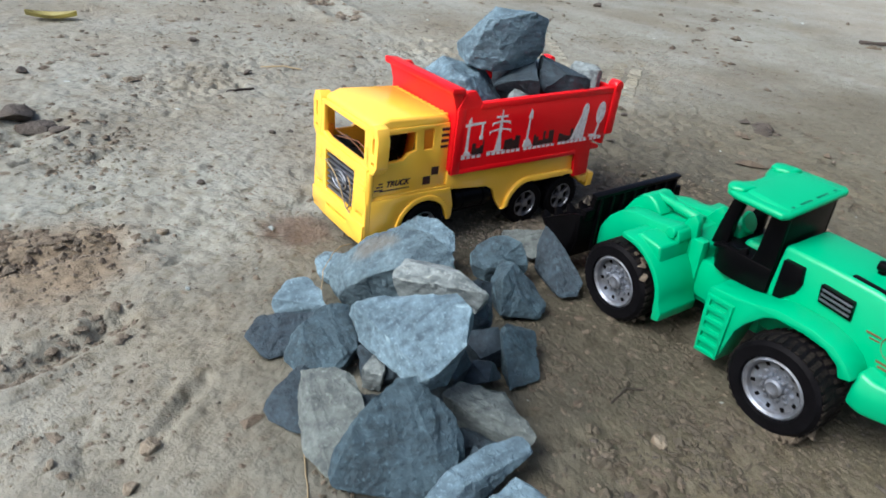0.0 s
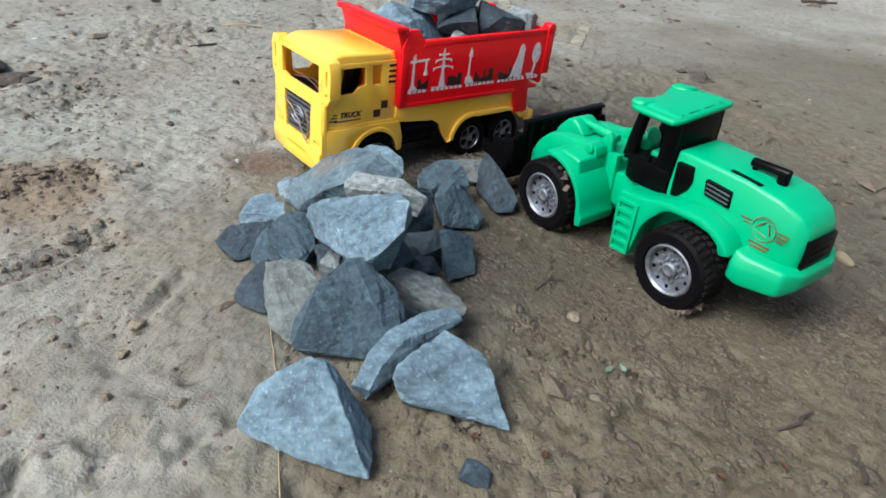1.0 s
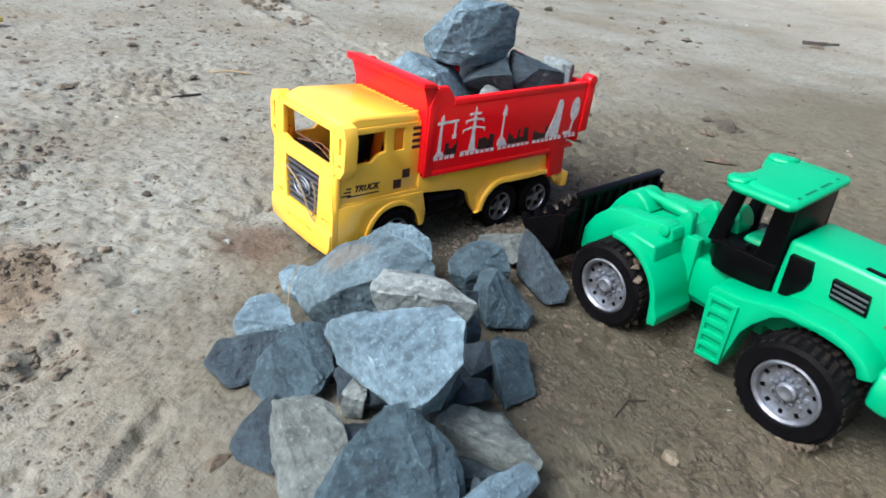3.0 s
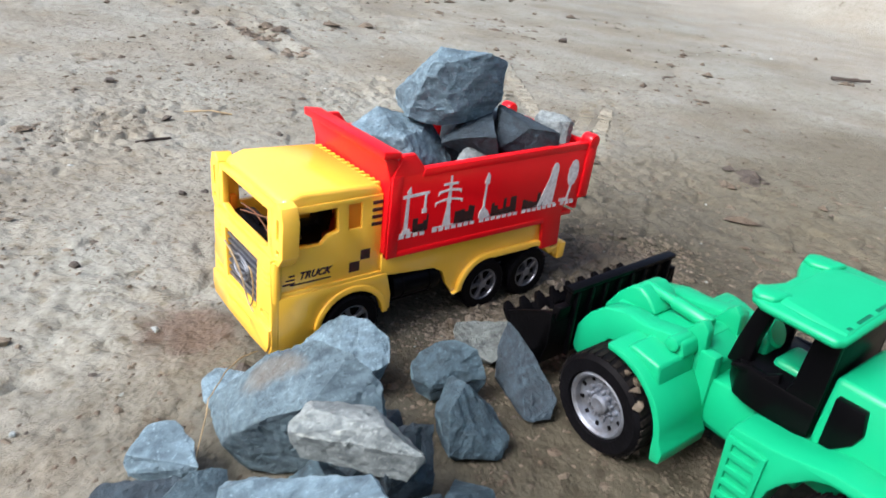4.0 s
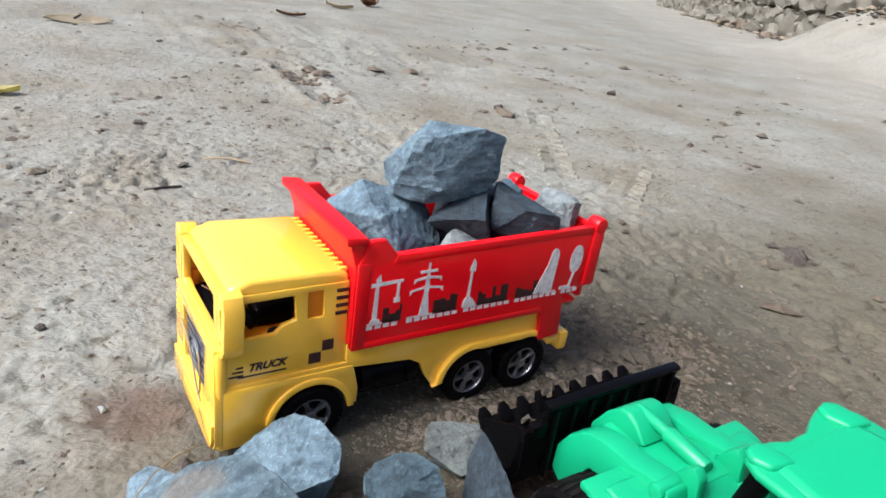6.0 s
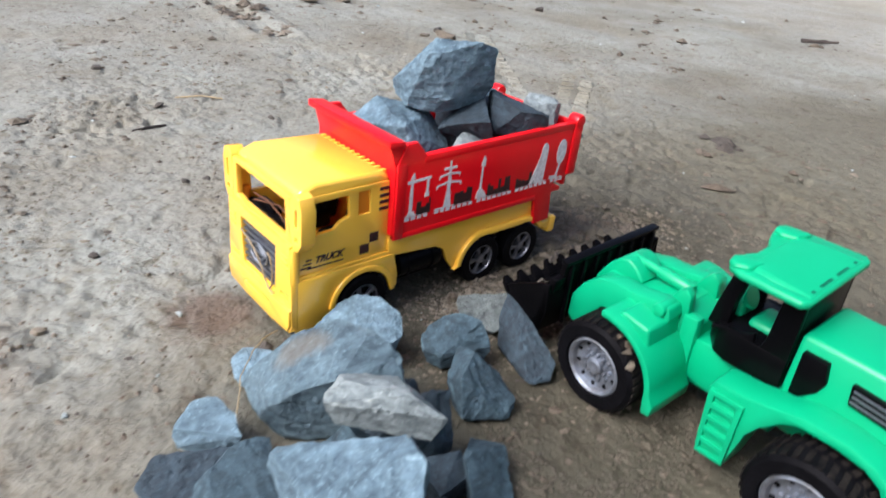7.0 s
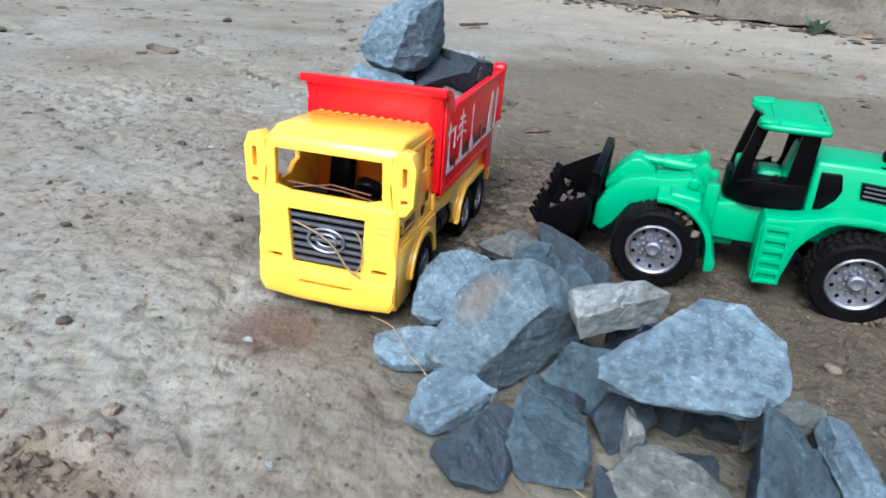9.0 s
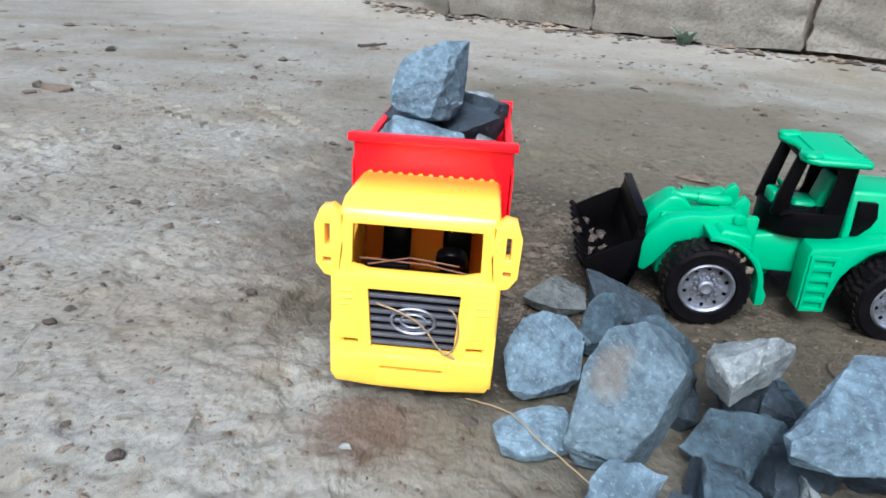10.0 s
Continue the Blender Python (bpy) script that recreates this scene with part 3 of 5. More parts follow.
def crumbs(name, count, spread, size, material, label, seed):
    """Loose crumbs strewn over the ground, in one mesh."""
    rng = random.Random(seed)
    ico = [(0, 0, 1), (0.9, 0, 0.1), (0.28, 0.85, 0), (-0.72, 0.53, 0.1), (-0.72, -0.53, 0), (0.28, -0.85, 0.1), (0, 0, -0.6)]
    tri = [(0, 1, 2), (0, 2, 3), (0, 3, 4), (0, 4, 5), (0, 5, 1), (6, 2, 1), (6, 3, 2), (6, 4, 3), (6, 5, 4), (6, 1, 5)]
    verts, faces = [], []
    while len(faces) < count * 10:
        x, y = spread(rng)
        s = size * math.exp(rng.gauss(0, 0.38)) * (1 + 0.6 * math.hypot(x, y))
        a, k = rng.uniform(0, 6.3), len(verts)
        sx, sy, sz = s * rng.uniform(0.6, 1.5), s * rng.uniform(0.5, 1.0), s * rng.uniform(0.2, 0.5)
        z = height(x, y)
        for p in ico:
            q = [c + rng.uniform(-0.22, 0.22) for c in p]
            verts.append((x + (q[0] * math.cos(a) * sx - q[1] * math.sin(a) * sy), y + (q[0] * math.sin(a) * sx + q[1] * math.cos(a) * sy), z + q[2] * sz + 0.2 * sz))
        faces += [tuple(k + i for i in t) for t in tri]
    me = bpy.data.meshes.new(name)
    me.from_pydata(verts, [], faces)
    me.materials.append(material)
    return tagged(new(name, me), label, "crumbs", kind="stuff")


def all_over(rng):
    r = 1.6 * rng.random() ** 1.3
    a = rng.uniform(0, 6.3)
    return r * math.cos(a), r * math.sin(a) - 0.05


def in_patches(rng):
    while True:
        x, y = rng.uniform(-0.45, 0.45), rng.uniform(-0.42, 0.5)
        if noise.noise((x * 9, y * 9, 4.2)) > 0.02 + 0.3 * rng.random():
            return x, y


def by_ruts(rng):
    ax, ay, bx, by, w = rng.choice(((-0.36, 0.02, -0.225, 0.036, 0.011), (-0.31, -0.072, -0.245, -0.045, 0.008), (-0.1, -0.3, -0.07, -0.22, 0.022), (0.03, -0.09, 0.15, -0.09, 0.014), (-0.24, 0.16, -0.19, 0.24, 0.012)))
    t = rng.random()
    return ax + t * (bx - ax) + rng.gauss(0, w), ay + t * (by - ay) + rng.gauss(0, w)


def east_side(rng):
    while True:
        x, y = rng.gauss(0.05, 0.14), rng.gauss(-0.27, 0.12)
        if x > -0.06 and noise.noise((x * 16, y * 16, 19.2)) > -0.15:
            return x, y


def by_heap(rng):
    """The trodden earth before the heap of stones and beside the loader."""
    while True:
        x, y = rng.uniform(-0.22, 0.12), rng.uniform(-0.43, -0.18)
        if y < -0.26 - 0.4 * (x + 0.15) + 0.06 * noise.noise((x * 20, y * 20, 2.7)) + 0.05:
            return x, y


def churned(rng):
    """Round the toys and towards the wall, where the earth has been worked."""
    while True:
        x, y = rng.uniform(-0.35, 0.75), rng.uniform(-0.42, 0.6)
        if noise.noise((x * 12, y * 12, 14.2)) > 0.1 + 0.9 * max(0.0, -x):
            return x, y


crumbs("earth_crumbs", 9000, all_over, 0.0011, CLOD, "small brown crumbs of loose earth on the ground", 1)
crumbs("earth_crumbs", 3500, in_patches, 0.0010, CLOD, "patches of loose brown earth crumbs", 2)
crumbs("rut_crumbs", 600, by_ruts, 0.0016, CLOD, "crumbled brown earth along the ruts", 3)
crumbs("grit", 200, all_over, 0.0009, TANROCK, "pale grit scattered over the earth", 4)
crumbs("grit", 700, all_over, 0.0016, DARKCLOD, "dark bits of soil and bark scattered on the ground", 15)
crumbs("earth_flakes", 900, in_patches, 0.0014, CLOD, "flat flakes of lifted brown earth", 22)
crumbs("earth_flakes", 1100, churned, 0.0015, DARKEARTH, "dark damp flakes of churned earth", 23)
crumbs("earth_flakes", 9000, east_side, 0.0011, BROWNCLOD, "brown crumbs of trodden earth", 30)
crumbs("grit", 1800, by_heap, 0.00075, DARKCLOD, "fine dark grit on the earth before the heap of stones", 44)
crumbs("grit", 700, by_heap, 0.0008, CLOD, "fine brown grit on the earth before the heap of stones", 45)
crumbs("earth_crumbs", 1500, by_heap, 0.0012, BROWNCLOD, "fine brown crumbs on the earth before the heap of stones", 46)
crumbs("earth_flakes", 1600, east_side, 0.0015, BROWNCLOD, "brown lumps of trodden earth", 33)


def beyond(rng):
    r, a = rng.uniform(0.3, 2.6), rng.uniform(-0.9, 2.2)
    return r * math.cos(a) - 0.1, r * math.sin(a) - 0.1


def west_side(rng):
    return rng.uniform(-0.6, 0.35), rng.uniform(-0.25, 0.95)


crumbs("earth_crumbs", 1100, beyond, 0.0017, CLOD, "dark crumbs scattered over the farther earth", 24)
crumbs("earth_crumbs", 110, beyond, 0.0034, DARKEARTH, "dark lumps and scraps on the farther earth", 25)
crumbs("earth_crumbs", 1500, west_side, 0.0012, DARKEARTH, "small dark crumbs on the grey crust", 26)
crumbs("grit", 90, beyond, 0.0018, PALEROCK, "pale grit on the farther earth", 27)


def by_bucket(rng):
    t = rng.random()
    return 0.02 + 0.13 * t + rng.gauss(0, 0.02), -0.045 - 0.035 * t + rng.gauss(0, 0.013)


crumbs("earth_flakes", 1500, by_bucket, 0.0017, BROWNCLOD, "brown earth churned up before the bucket", 31)
crumbs("earth_flakes", 130, by_bucket, 0.0030, CLOD, "brown lumps of earth churned up before the bucket", 32)


def heaped(*spots):
    """Strews round several spots (x, y, reach)."""
    def spread(rng):
        x, y, w = rng.choice(spots)
        return rng.gauss(x, w), rng.gauss(y, w)
    return spread


def scattered(rng):
    """Sparse lumps in ragged bands over the farther ground."""
    while True:
        x, y = rng.uniform(-0.3, 1.5), rng.uniform(-0.55, 1.4)
        if noise.noise((x * 5, y * 5, 61.2)) + 0.5 * noise.noise((x * 17, y * 17, 3.2)) > 0.12:
            return x, y


crumbs("earth_lumps", 420, scattered, 0.0034, CLOD, "small flat lumps of brown earth scattered over the crust", 36)
crumbs("earth_lumps", 150, scattered, 0.0044, DARKEARTH, "dark damp lumps of earth scattered over the crust", 37)
crumbs("earth_lumps", 340, heaped((-0.081, -0.25, 0.013), (-0.072, -0.185, 0.008), (-0.03, -0.245, 0.012), (-0.06, -0.30, 0.014)), 0.0018, BROWNCLOD, "light brown lumps of earth by the stones", 38)
crumbs("earth_lumps", 420, heaped((0.14, -0.015, 0.018), (0.17, -0.03, 0.022), (0.21, -0.042, 0.016), (0.12, -0.035, 0.015)), 0.0028, BROWNCLOD, "churned brown earth behind the toys", 39)
crumbs("earth_lumps", 260, heaped((0.15, -0.02, 0.02), (0.18, -0.04, 0.022)), 0.0024, DARKEARTH, "dark churned earth behind the toys", 40)
crumbs("earth_lumps", 200, heaped((-0.285, 0.050, 0.013), (-0.262, 0.045, 0.012), (-0.235, 0.039, 0.010), (-0.30, 0.06, 0.012)), 0.0021, CLOD, "light brown broken earth along a rut", 41)
crumbs("earth_lumps", 120, heaped((-0.275, 0.047, 0.02), (-0.24, 0.26, 0.03)), 0.0024, DARKEARTH, "dark broken earth along a rut", 42)
crumbs("earth_lumps", 70, heaped((0.257, 0.84, 0.022), (0.25, 0.76, 0.018), (0.245, 0.66, 0.016)), 0.0062, CLOD, "brown lumps along a scraped furrow", 35)
crumbs("earth_lumps", 16, heaped((0.475, 0.03, 0.012), (0.46, 0.018, 0.010)), 0.0062, DARKCLOD, "dark clump of bark and soil", 43)


def tyre_print():
    """Low ridges left by a tyre, in two slanting rows along each track."""
    verts, faces = [], []
    rng = random.Random(34)
    for ax, ay, bx, by in ((0.575, 0.55, 0.345, 0.215), (0.53, 0.285, 0.39, 0.185)):
        n = math.hypot(bx - ax, by - ay)
        ux, uy = (bx - ax) / n, (by - ay) / n
        d = 0.0
        while d < n:
            for sgn in (-1, 1):
                if rng.random() < 0.12:
                    continue
                cx, cy = ax + ux * (d + 0.006 * sgn) - uy * 0.0125 * sgn, ay + uy * (d + 0.006 * sgn) + ux * 0.0125 * sgn
                tilt = 0.35 * sgn + rng.gauss(0, 0.06)
                ex, ey = -uy * math.cos(tilt) + ux * math.sin(tilt), ux * math.cos(tilt) + uy * math.sin(tilt)
                hl, hw, hh = 0.0105 * rng.uniform(0.75, 1.1), 0.0042, 0.0034 * rng.uniform(0.5, 1.15)
                k = len(verts)
                for u, v, h in ((-1, -1, -0.3), (1, -1, -0.3), (1, 1, -0.3), (-1, 1, -0.3), (-0.8, -0.2, 1), (0.8, -0.2, 1), (0.8, 0.25, 1), (-0.8, 0.25, 1)):
                    x, y = cx + ex * hl * u + ey * hw * v, cy + ey * hl * u - ex * hw * v
                    verts.append((x + rng.gauss(0, 0.0006), y + rng.gauss(0, 0.0006), height(x, y) + hh * h))
                faces += [tuple(k + i for i in q) for q in ((4, 5, 6, 7), (0, 1, 5, 4), (1, 2, 6, 5), (2, 3, 7, 6), (3, 0, 4, 7))]
            d += 0.0195
    me = bpy.data.meshes.new("tyre_print")
    me.from_pydata(verts, [], faces)
    me.materials.append(SOIL)
    return tagged(new("tyre_print", me), "print of a tyre tread pressed into the earth", "tyre print", kind="stuff")


tyre_print()

# ---- toy dump truck ----
# local axes: x to the rear, y to the far side, z up; lengths in millimetres
truck = thing("toy_dump_truck", pose(0, 0, 0), "yellow plastic toy dump truck with a red tipper full of stones", "toy truck")


def wheel(parent, x, y, z, r, w, out, rim_r, spokes, rim_mat=None, name="wheel"):
    """A wheel whose outer face looks to the side out (+1 or -1 along y)."""
    hub = part(name, moved(lathe([(r * 0.62, -w / 2), (r * 0.9, -w / 2), (r * 0.97, -w * 0.42), (r, -w * 0.25), (r, w * 0.25), (r * 0.97, w * 0.42), (r * 0.9, w / 2), (rim_r * 1.04, w / 2), (rim_r, w * 0.40), (rim_r * 0.98, w * 0.1), (rim_r * 0.5, w * 0.1)], 40), pose(0, 0, 0, 0, 0, 0 if out > 0 else 180)), TYRE, parent, "black rubber tyre with earth on its tread")
    hub.location = (x * MM, y * MM, z * MM)
    # tread blocks
    tread = bmesh.new()
    n = 34
    for i in range(n):
        a = 360 * i / n
        for s in (-1, 1):
            b = box(-r * 0.05, r * 0.05, 0, w * 0.40, r * 0.975, r * 1.002, 0.0)
            m = pose(0, 0, 0, 0, a + s * 3, 0) @ pose(0, 0.02 * w if s > 0 else -0.44 * w, 0, 0, 0, s * 10)
            tread = merged(tread, moved(b, m))
    part("tread", tread, MUDTREAD if r > 20 else TYRE, hub)
    rim = lathe([(rim_r * 0.99, w * 0.12), (rim_r * 0.99, w * 0.44), (rim_r * 0.92, w * 0.47), (rim_r * 0.84, w * 0.42), (rim_r * 0.80, w * 0.30), (rim_r * 0.30, w * 0.26), (rim_r * 0.28, w * 0.40), (rim_r * 0.2, w * 0.43), (rim_r * 0.1, w * 0.40)], 36)
    if spokes <= 8:
        rim = lathe([(rim_r * 0.99, w * 0.12), (rim_r * 0.99, w * 0.44), (rim_r * 0.92, w * 0.46), (rim_r * 0.88, w * 0.40), (rim_r * 0.88, w * 0.13)], 36)
        rim = merged(rim, lathe([(rim_r * 0.3, w * 0.14), (rim_r * 0.28, w * 0.42), (rim_r * 0.2, w * 0.45), (rim_r * 0.1, w * 0.42)], 24))
        part("dish", moved(lathe([(rim_r * 0.9, w * 0.11), (rim_r * 0.9, w * 0.16), (rim_r * 0.3, w * 0.13)], 28), pose(0, 0, 0, 0, 0, 0 if out > 0 else 180)), BLACK, hub, "black back of the rim")
    disc = rim
    for i in range(spokes):
        a = 360 * i / spokes
        if spokes > 8:
            disc = merged(disc, moved(rod((rim_r * 0.52, w * 0.2, 0), (rim_r * 0.52, w * 0.335, 0), rim_r * 0.075, 8, 0.2), pose(0, 0, 0, 0, a, 0)))
            disc = merged(disc, moved(rod((rim_r * 0.38, w * 0.2, 0), (rim_r * 0.38, w * 0.37, 0), rim_r * 0.06, 8, 0.2), pose(0, 0, 0, 0, a + 18, 0)))
        else:
            for off in (-1, 1):
                disc = merged(disc, moved(box(rim_r * 0.16, rim_r * 0.90, w * 0.22, w * 0.41, -rim_r * 0.07, rim_r * 0.07, 0.25), pose(0, 0, 0, 0, a + off * 9, 0) @ pose(0, 0, off * rim_r * 0.06)))
    if spokes > 8:
        # no openings are cut: black plugs stand for the dark inside the rim's holes
        plug = mesh_of(box(-rim_r * 0.075, rim_r * 0.075, w * 0.2, w * 0.3, -rim_r * 0.06, rim_r * 0.06, 0.2))
        plug.materials.append(BLACK)
        for i in range(spokes):
            ob = new("rim_hole_plug", plug)
            ob.parent = hub
            ob.matrix_local = pose(0, 0, 0, 0, 0, 0 if out > 0 else 180) @ pose(0, 0, 0, 0, 360 * (i + 0.5) / spokes, 0) @ pose(rim_r * 0.74 * MM, 0.014 * w * MM, 0)
    part("rim", moved(disc, pose(0, 0, 0, 0, 0, 0 if out > 0 else 180)), rim_mat or CHROME, hub, "silver plated rim")
    return hub


for wx in (-56.5, 36, 73.5):
    for s in (-1, 1):
        wheel(truck, wx, s * 31.8, 12.9, 16.6, 11.5, s, 10.4, 5, DULLCHROME)
for wx in (-56.5, 36, 73.5):
    part("axle", rod((wx, -25, 12.9), (wx, 25, 12.9), 1.5), BLACK, truck)

# cab
HW = 34.5
part("roof", merged(soften(plate("xz", [(-96, 81), (-95, 86), (-86, 89.5), (-46, 88.5), (-40.5, 86), (-40.5, 80)], -HW + 0.6, HW - 0.6, r=0), 3.8, 4)), YELLOW, truck)
front = [(-HW + 0.3, 56.5), (-HW + 0.5, 59), (-HW + 3, 84), (HW - 3, 84), (HW - 0.5, 59), (HW - 0.3, 56.5)]
part("windscreen_frame", moved(plate("yz", front, -99.5, -95.5, holes=[[(-27.5, 62.5), (-27, 81), (27, 81), (27.5, 62.5), (20, 60.5), (-20, 60.5)]], r=0.8), Matrix.Identity(4)), YELLOW, truck)
grille_hole = [(-20, 52.5), (20, 52.5), (18.2, 24), (-18.2, 24)]
part("front_panel", plate("yz", [(-35.5, 38), (-36.5, 34), (-36.5, 10), (-34, 5.5), (-15, 4), (15, 4), (34, 5.5), (36.5, 10), (36.5, 34), (35.5, 38), (35, 59), (-35, 59)], -101.5, -97, holes=[grille_hole, [(-33, 27.5), (-24, 27.5), (-24, 25.3), (-33, 25.3)], [(33, 27.5), (24, 27.5), (24, 25.3), (33, 25.3)], [(-14, 15.6), (14, 15.6), (14, 14), (-14, 14)]], r=0.9), YELLOW, truck)
part("bumper_lip", soften(plate("yz", [(-36, 12), (-33.5, 7), (-15, 5.6), (15, 5.6), (33.5, 7), (36, 12), (36, 21), (-36, 21)], -103, -100.8, r=0, holes=[[(-14, 15.6), (14, 15.6), (14, 14), (-14, 14)]]), 0.7), YELLOW, truck)
grille = part("grille", plate("yz", [(-20.5, 53), (20.5, 53), (18.6, 23.5), (-18.6, 23.5)], -98.4, -96.9, r=0.2), BLACK, truck, "black slatted grille")
for i in range(7):
    z = 26.3 + i * 3.8
    part("slat", box(-100.2, -98.2, -18.4 - i * 0.24, 18.4 + i * 0.24, z - 0.9, z + 0.9, 0.35), SHEENBLACK, grille)
part("dark_backing", box(-97.0, -96.0, -35, 35, 12, 29, 0.2), BLACK, truck)


def ring(cy, cz, ry, rz, x, r, n=36):
    return tube([(x, cy + ry * math.cos(2 * math.pi * i / n), cz + rz * math.sin(2 * math.pi * i / n)) for i in range(n + 1)], r)


part("badge", merged(ring(0, 38.5, 9.6, 6.0, -101, 0.75), ring(0, 38.5, 5.5, 3.2, -100.8, 0.6), box(-101, -99, -8, 8, 37.6, 39.4, 0.4)), CHROME, grille, "silver oval badge")
for y0 in (-33.5, 26.5):
    for k in range(3):
        part("trim_rib", box(-102, -101.2, y0, y0 + 7, 44 + k * 3.2, 45.4 + k * 3.2, 0.3), YELLOW, truck)

door_out = [(-98, 37), (-98, 58), (-94, 83), (-41, 83), (-40, 37)]
win1 = [(-89.5, 79), (-66.5, 79.5), (-65.5, 67), (-71, 65.5), (-75, 61.5), (-88.5, 61)]
win2 = [(-60.5, 80), (-53, 80), (-52.5, 66.5), (-60, 66.5)]
low = [(-99, 6), (-99, 37.5), (-36, 37.5), (-35, 34), (-32.5, 24), (-32.5, 15), (-37.5, 15)] + arc(-56.5, 12.9, 19.0, 8, 172, 14) + [(-76, 6)]
arch_lip = arc(-56.5, 12.9, 22.2, 4, 176, 16) + arc(-56.5, 12.9, 18.8, 176, 4, 16)
for s in (-1, 1):
    def side(bm):
        return mirrored(bm) if s > 0 else bm

    door = part("cab_side", side(plate("xz", door_out, -HW, -HW + 3, holes=[win1, win2], r=0.7)), YELLOW, truck)
    part("fender", side(plate("xz", low, -36.5, -33, r=0.9)), YELLOW, truck)
    part("wheel_arch", side(plate("xz", arch_lip, -37.8, -35.5, r=0.6)), YELLOW, truck)
    part("sill_line", side(box(-98, -37, -35.6, -34, 36.8, 39.4, 0.5)), YELLOW, truck)
    for k in range(4):
        part("vent", side(box(-47, -41, -HW - 0.35, -HW + 1, 66.4 + k * 3.9, 68.3 + k * 3.9, 0.3)), INK, door, "black vent slot")
    part("checker", side(merged(box(-52.3, -46.6, -HW - 0.12, -HW + 1, 48.3, 54, 0.05), box(-58.6, -52.6, -HW - 0.12, -HW + 1, 42.3, 48, 0.05))), INK, door, "two black printed squares")
    part("stripe", side(merged(*[box(-95 + k * 1.6, -88.6, -HW - 0.1, -HW + 1, 43 + k * 2.1, 44 + k * 2.1, 0.02) for k in range(3)])), INK, door)
    part("corner", side(rod((-98.4, -33.6, 7), (-98.4, -33.6, 57.5), 3.0, 24, 1.0)), YELLOW, truck)
    # door mirror: a big ear with a slot
    ear = [(35, 56), (39.5, 57), (43, 62), (43.5, 80), (41, 86.5), (36, 87.5), (32.5, 84), (31, 70), (32.5, 59)]
    m = plate("yz", ear, -99.5, -91, holes=[[(37, 70), (39.2, 70), (39.2, 80), (37, 80)], [(36.5, 62.5), (40, 62.5), (40, 64.8), (36.5, 64.8)]], r=1.8, seg=3)
    part("mirror", m if s > 0 else mirrored(m), YELLOW, truck)


def lettering(text, size, m, material, parent, name="lettering", depth=0.08, shear=0.0):
    cu = bpy.data.curves.new(name, "FONT")
    cu.body, cu.size, cu.extrude = text, size, depth
    cu.offset = size * 0.04
    cu.shear = shear
    cu.align_x, cu.align_y = "CENTER", "CENTER"
    tmp = bpy.data.objects.new("tmp", cu)
    scene.collection.objects.link(tmp)
    bpy.context.view_layer.update()
    me = bpy.data.meshes.new_from_object(tmp)
    bpy.data.objects.remove(tmp)
    me.transform(Matrix.Scale(MM, 4) @ m)
    ob = new(name, me)
    me.materials.append(material)
    ob.parent = parent
    return ob


lettering("TRUCK", 5.2, pose(-78.2, -HW - 0.15, 46.7, 90, 0, 0), INK, truck, shear=0.35)
part("underline", box(-91, -69, -HW - 0.12, -HW + 1, 42.2, 43.0, 0.02), INK, truck, "black printed line")

for k in range(13):
    part("roof_rib", box(-46.0, -40.6, -31 + k * 5.0, -28.2 + k * 5.0, 85.6, 88.3, 0.9), YELLOW, truck)
part("cab_back", plate("yz", [(-HW + 1, 37), (-HW + 1, 83), (HW - 1, 83), (HW - 1, 37)], -43, -40.4, r=0.3), GLOWYELLOW, truck, "yellow inside wall with an amber glow in its colour")
for y in (-33, 31.6):
    part("inner_panel", box(-62, -44, y, y + 1.4, 60, 82, 0.2), GLOWYELLOW, truck, "yellow inner panel with an amber glow in its colour")
part("cab_floor", box(-97, -42, -32, 32, 36, 39, 0.3), GLOWYELLOW, truck)
part("dashboard", merged(box(-95, -86, -31, 31, 39, 58, 2.5, 3), rod((-84, -14, 60), (-80, -14, 63), 7, 20, 0.8), box(-90, -84, 4, 24, 56, 60, 1)), BLACK, truck, "black dashboard with a steering wheel")
for y in (-15, 15):
    seat = part("seat", merged(box(-70, -50, y - 7, y + 7, 39, 50, 2.5, 3), moved(box(-4, 4, y - 7, y + 7, 0, 25, 3, 3), pose(-50, 0, 44, 0, 10, 0))), BLACK, truck, "black seat")
for y in (-31.4, 28):
    part("inner_side", box(-95, -91, y, y + 3.4, 56, 66, 1), GLOWYELLOW, truck)

# chassis
part("chassis", merged(box(-96, 100, -20, 20, 14, 24, 1), box(-40, 96, -26, 26, 24, 44, 1.5)), BLACK, truck, "black chassis")
skirt = [(-40, 49), (76, 49), (84, 46), (92, 38), (96, 29), (93, 24)] + arc(73.5, 12.9, 18.6, 36, 104, 8) + arc(36, 12.9, 18.6, 76, 178, 10) + [(12, 13), (7, 20), (3, 29), (-4, 33), (-36, 36), (-40, 40)]
flare = [(97, 28)] + arc(73.5, 12.9, 22.4, 40, 92, 8) + arc(36, 12.9, 22.4, 88, 176, 10) + [(11, 13)] + arc(36, 12.9, 18.8, 176, 76, 10) + arc(73.5, 12.9, 18.8, 104, 34, 8) + [(94, 24)]
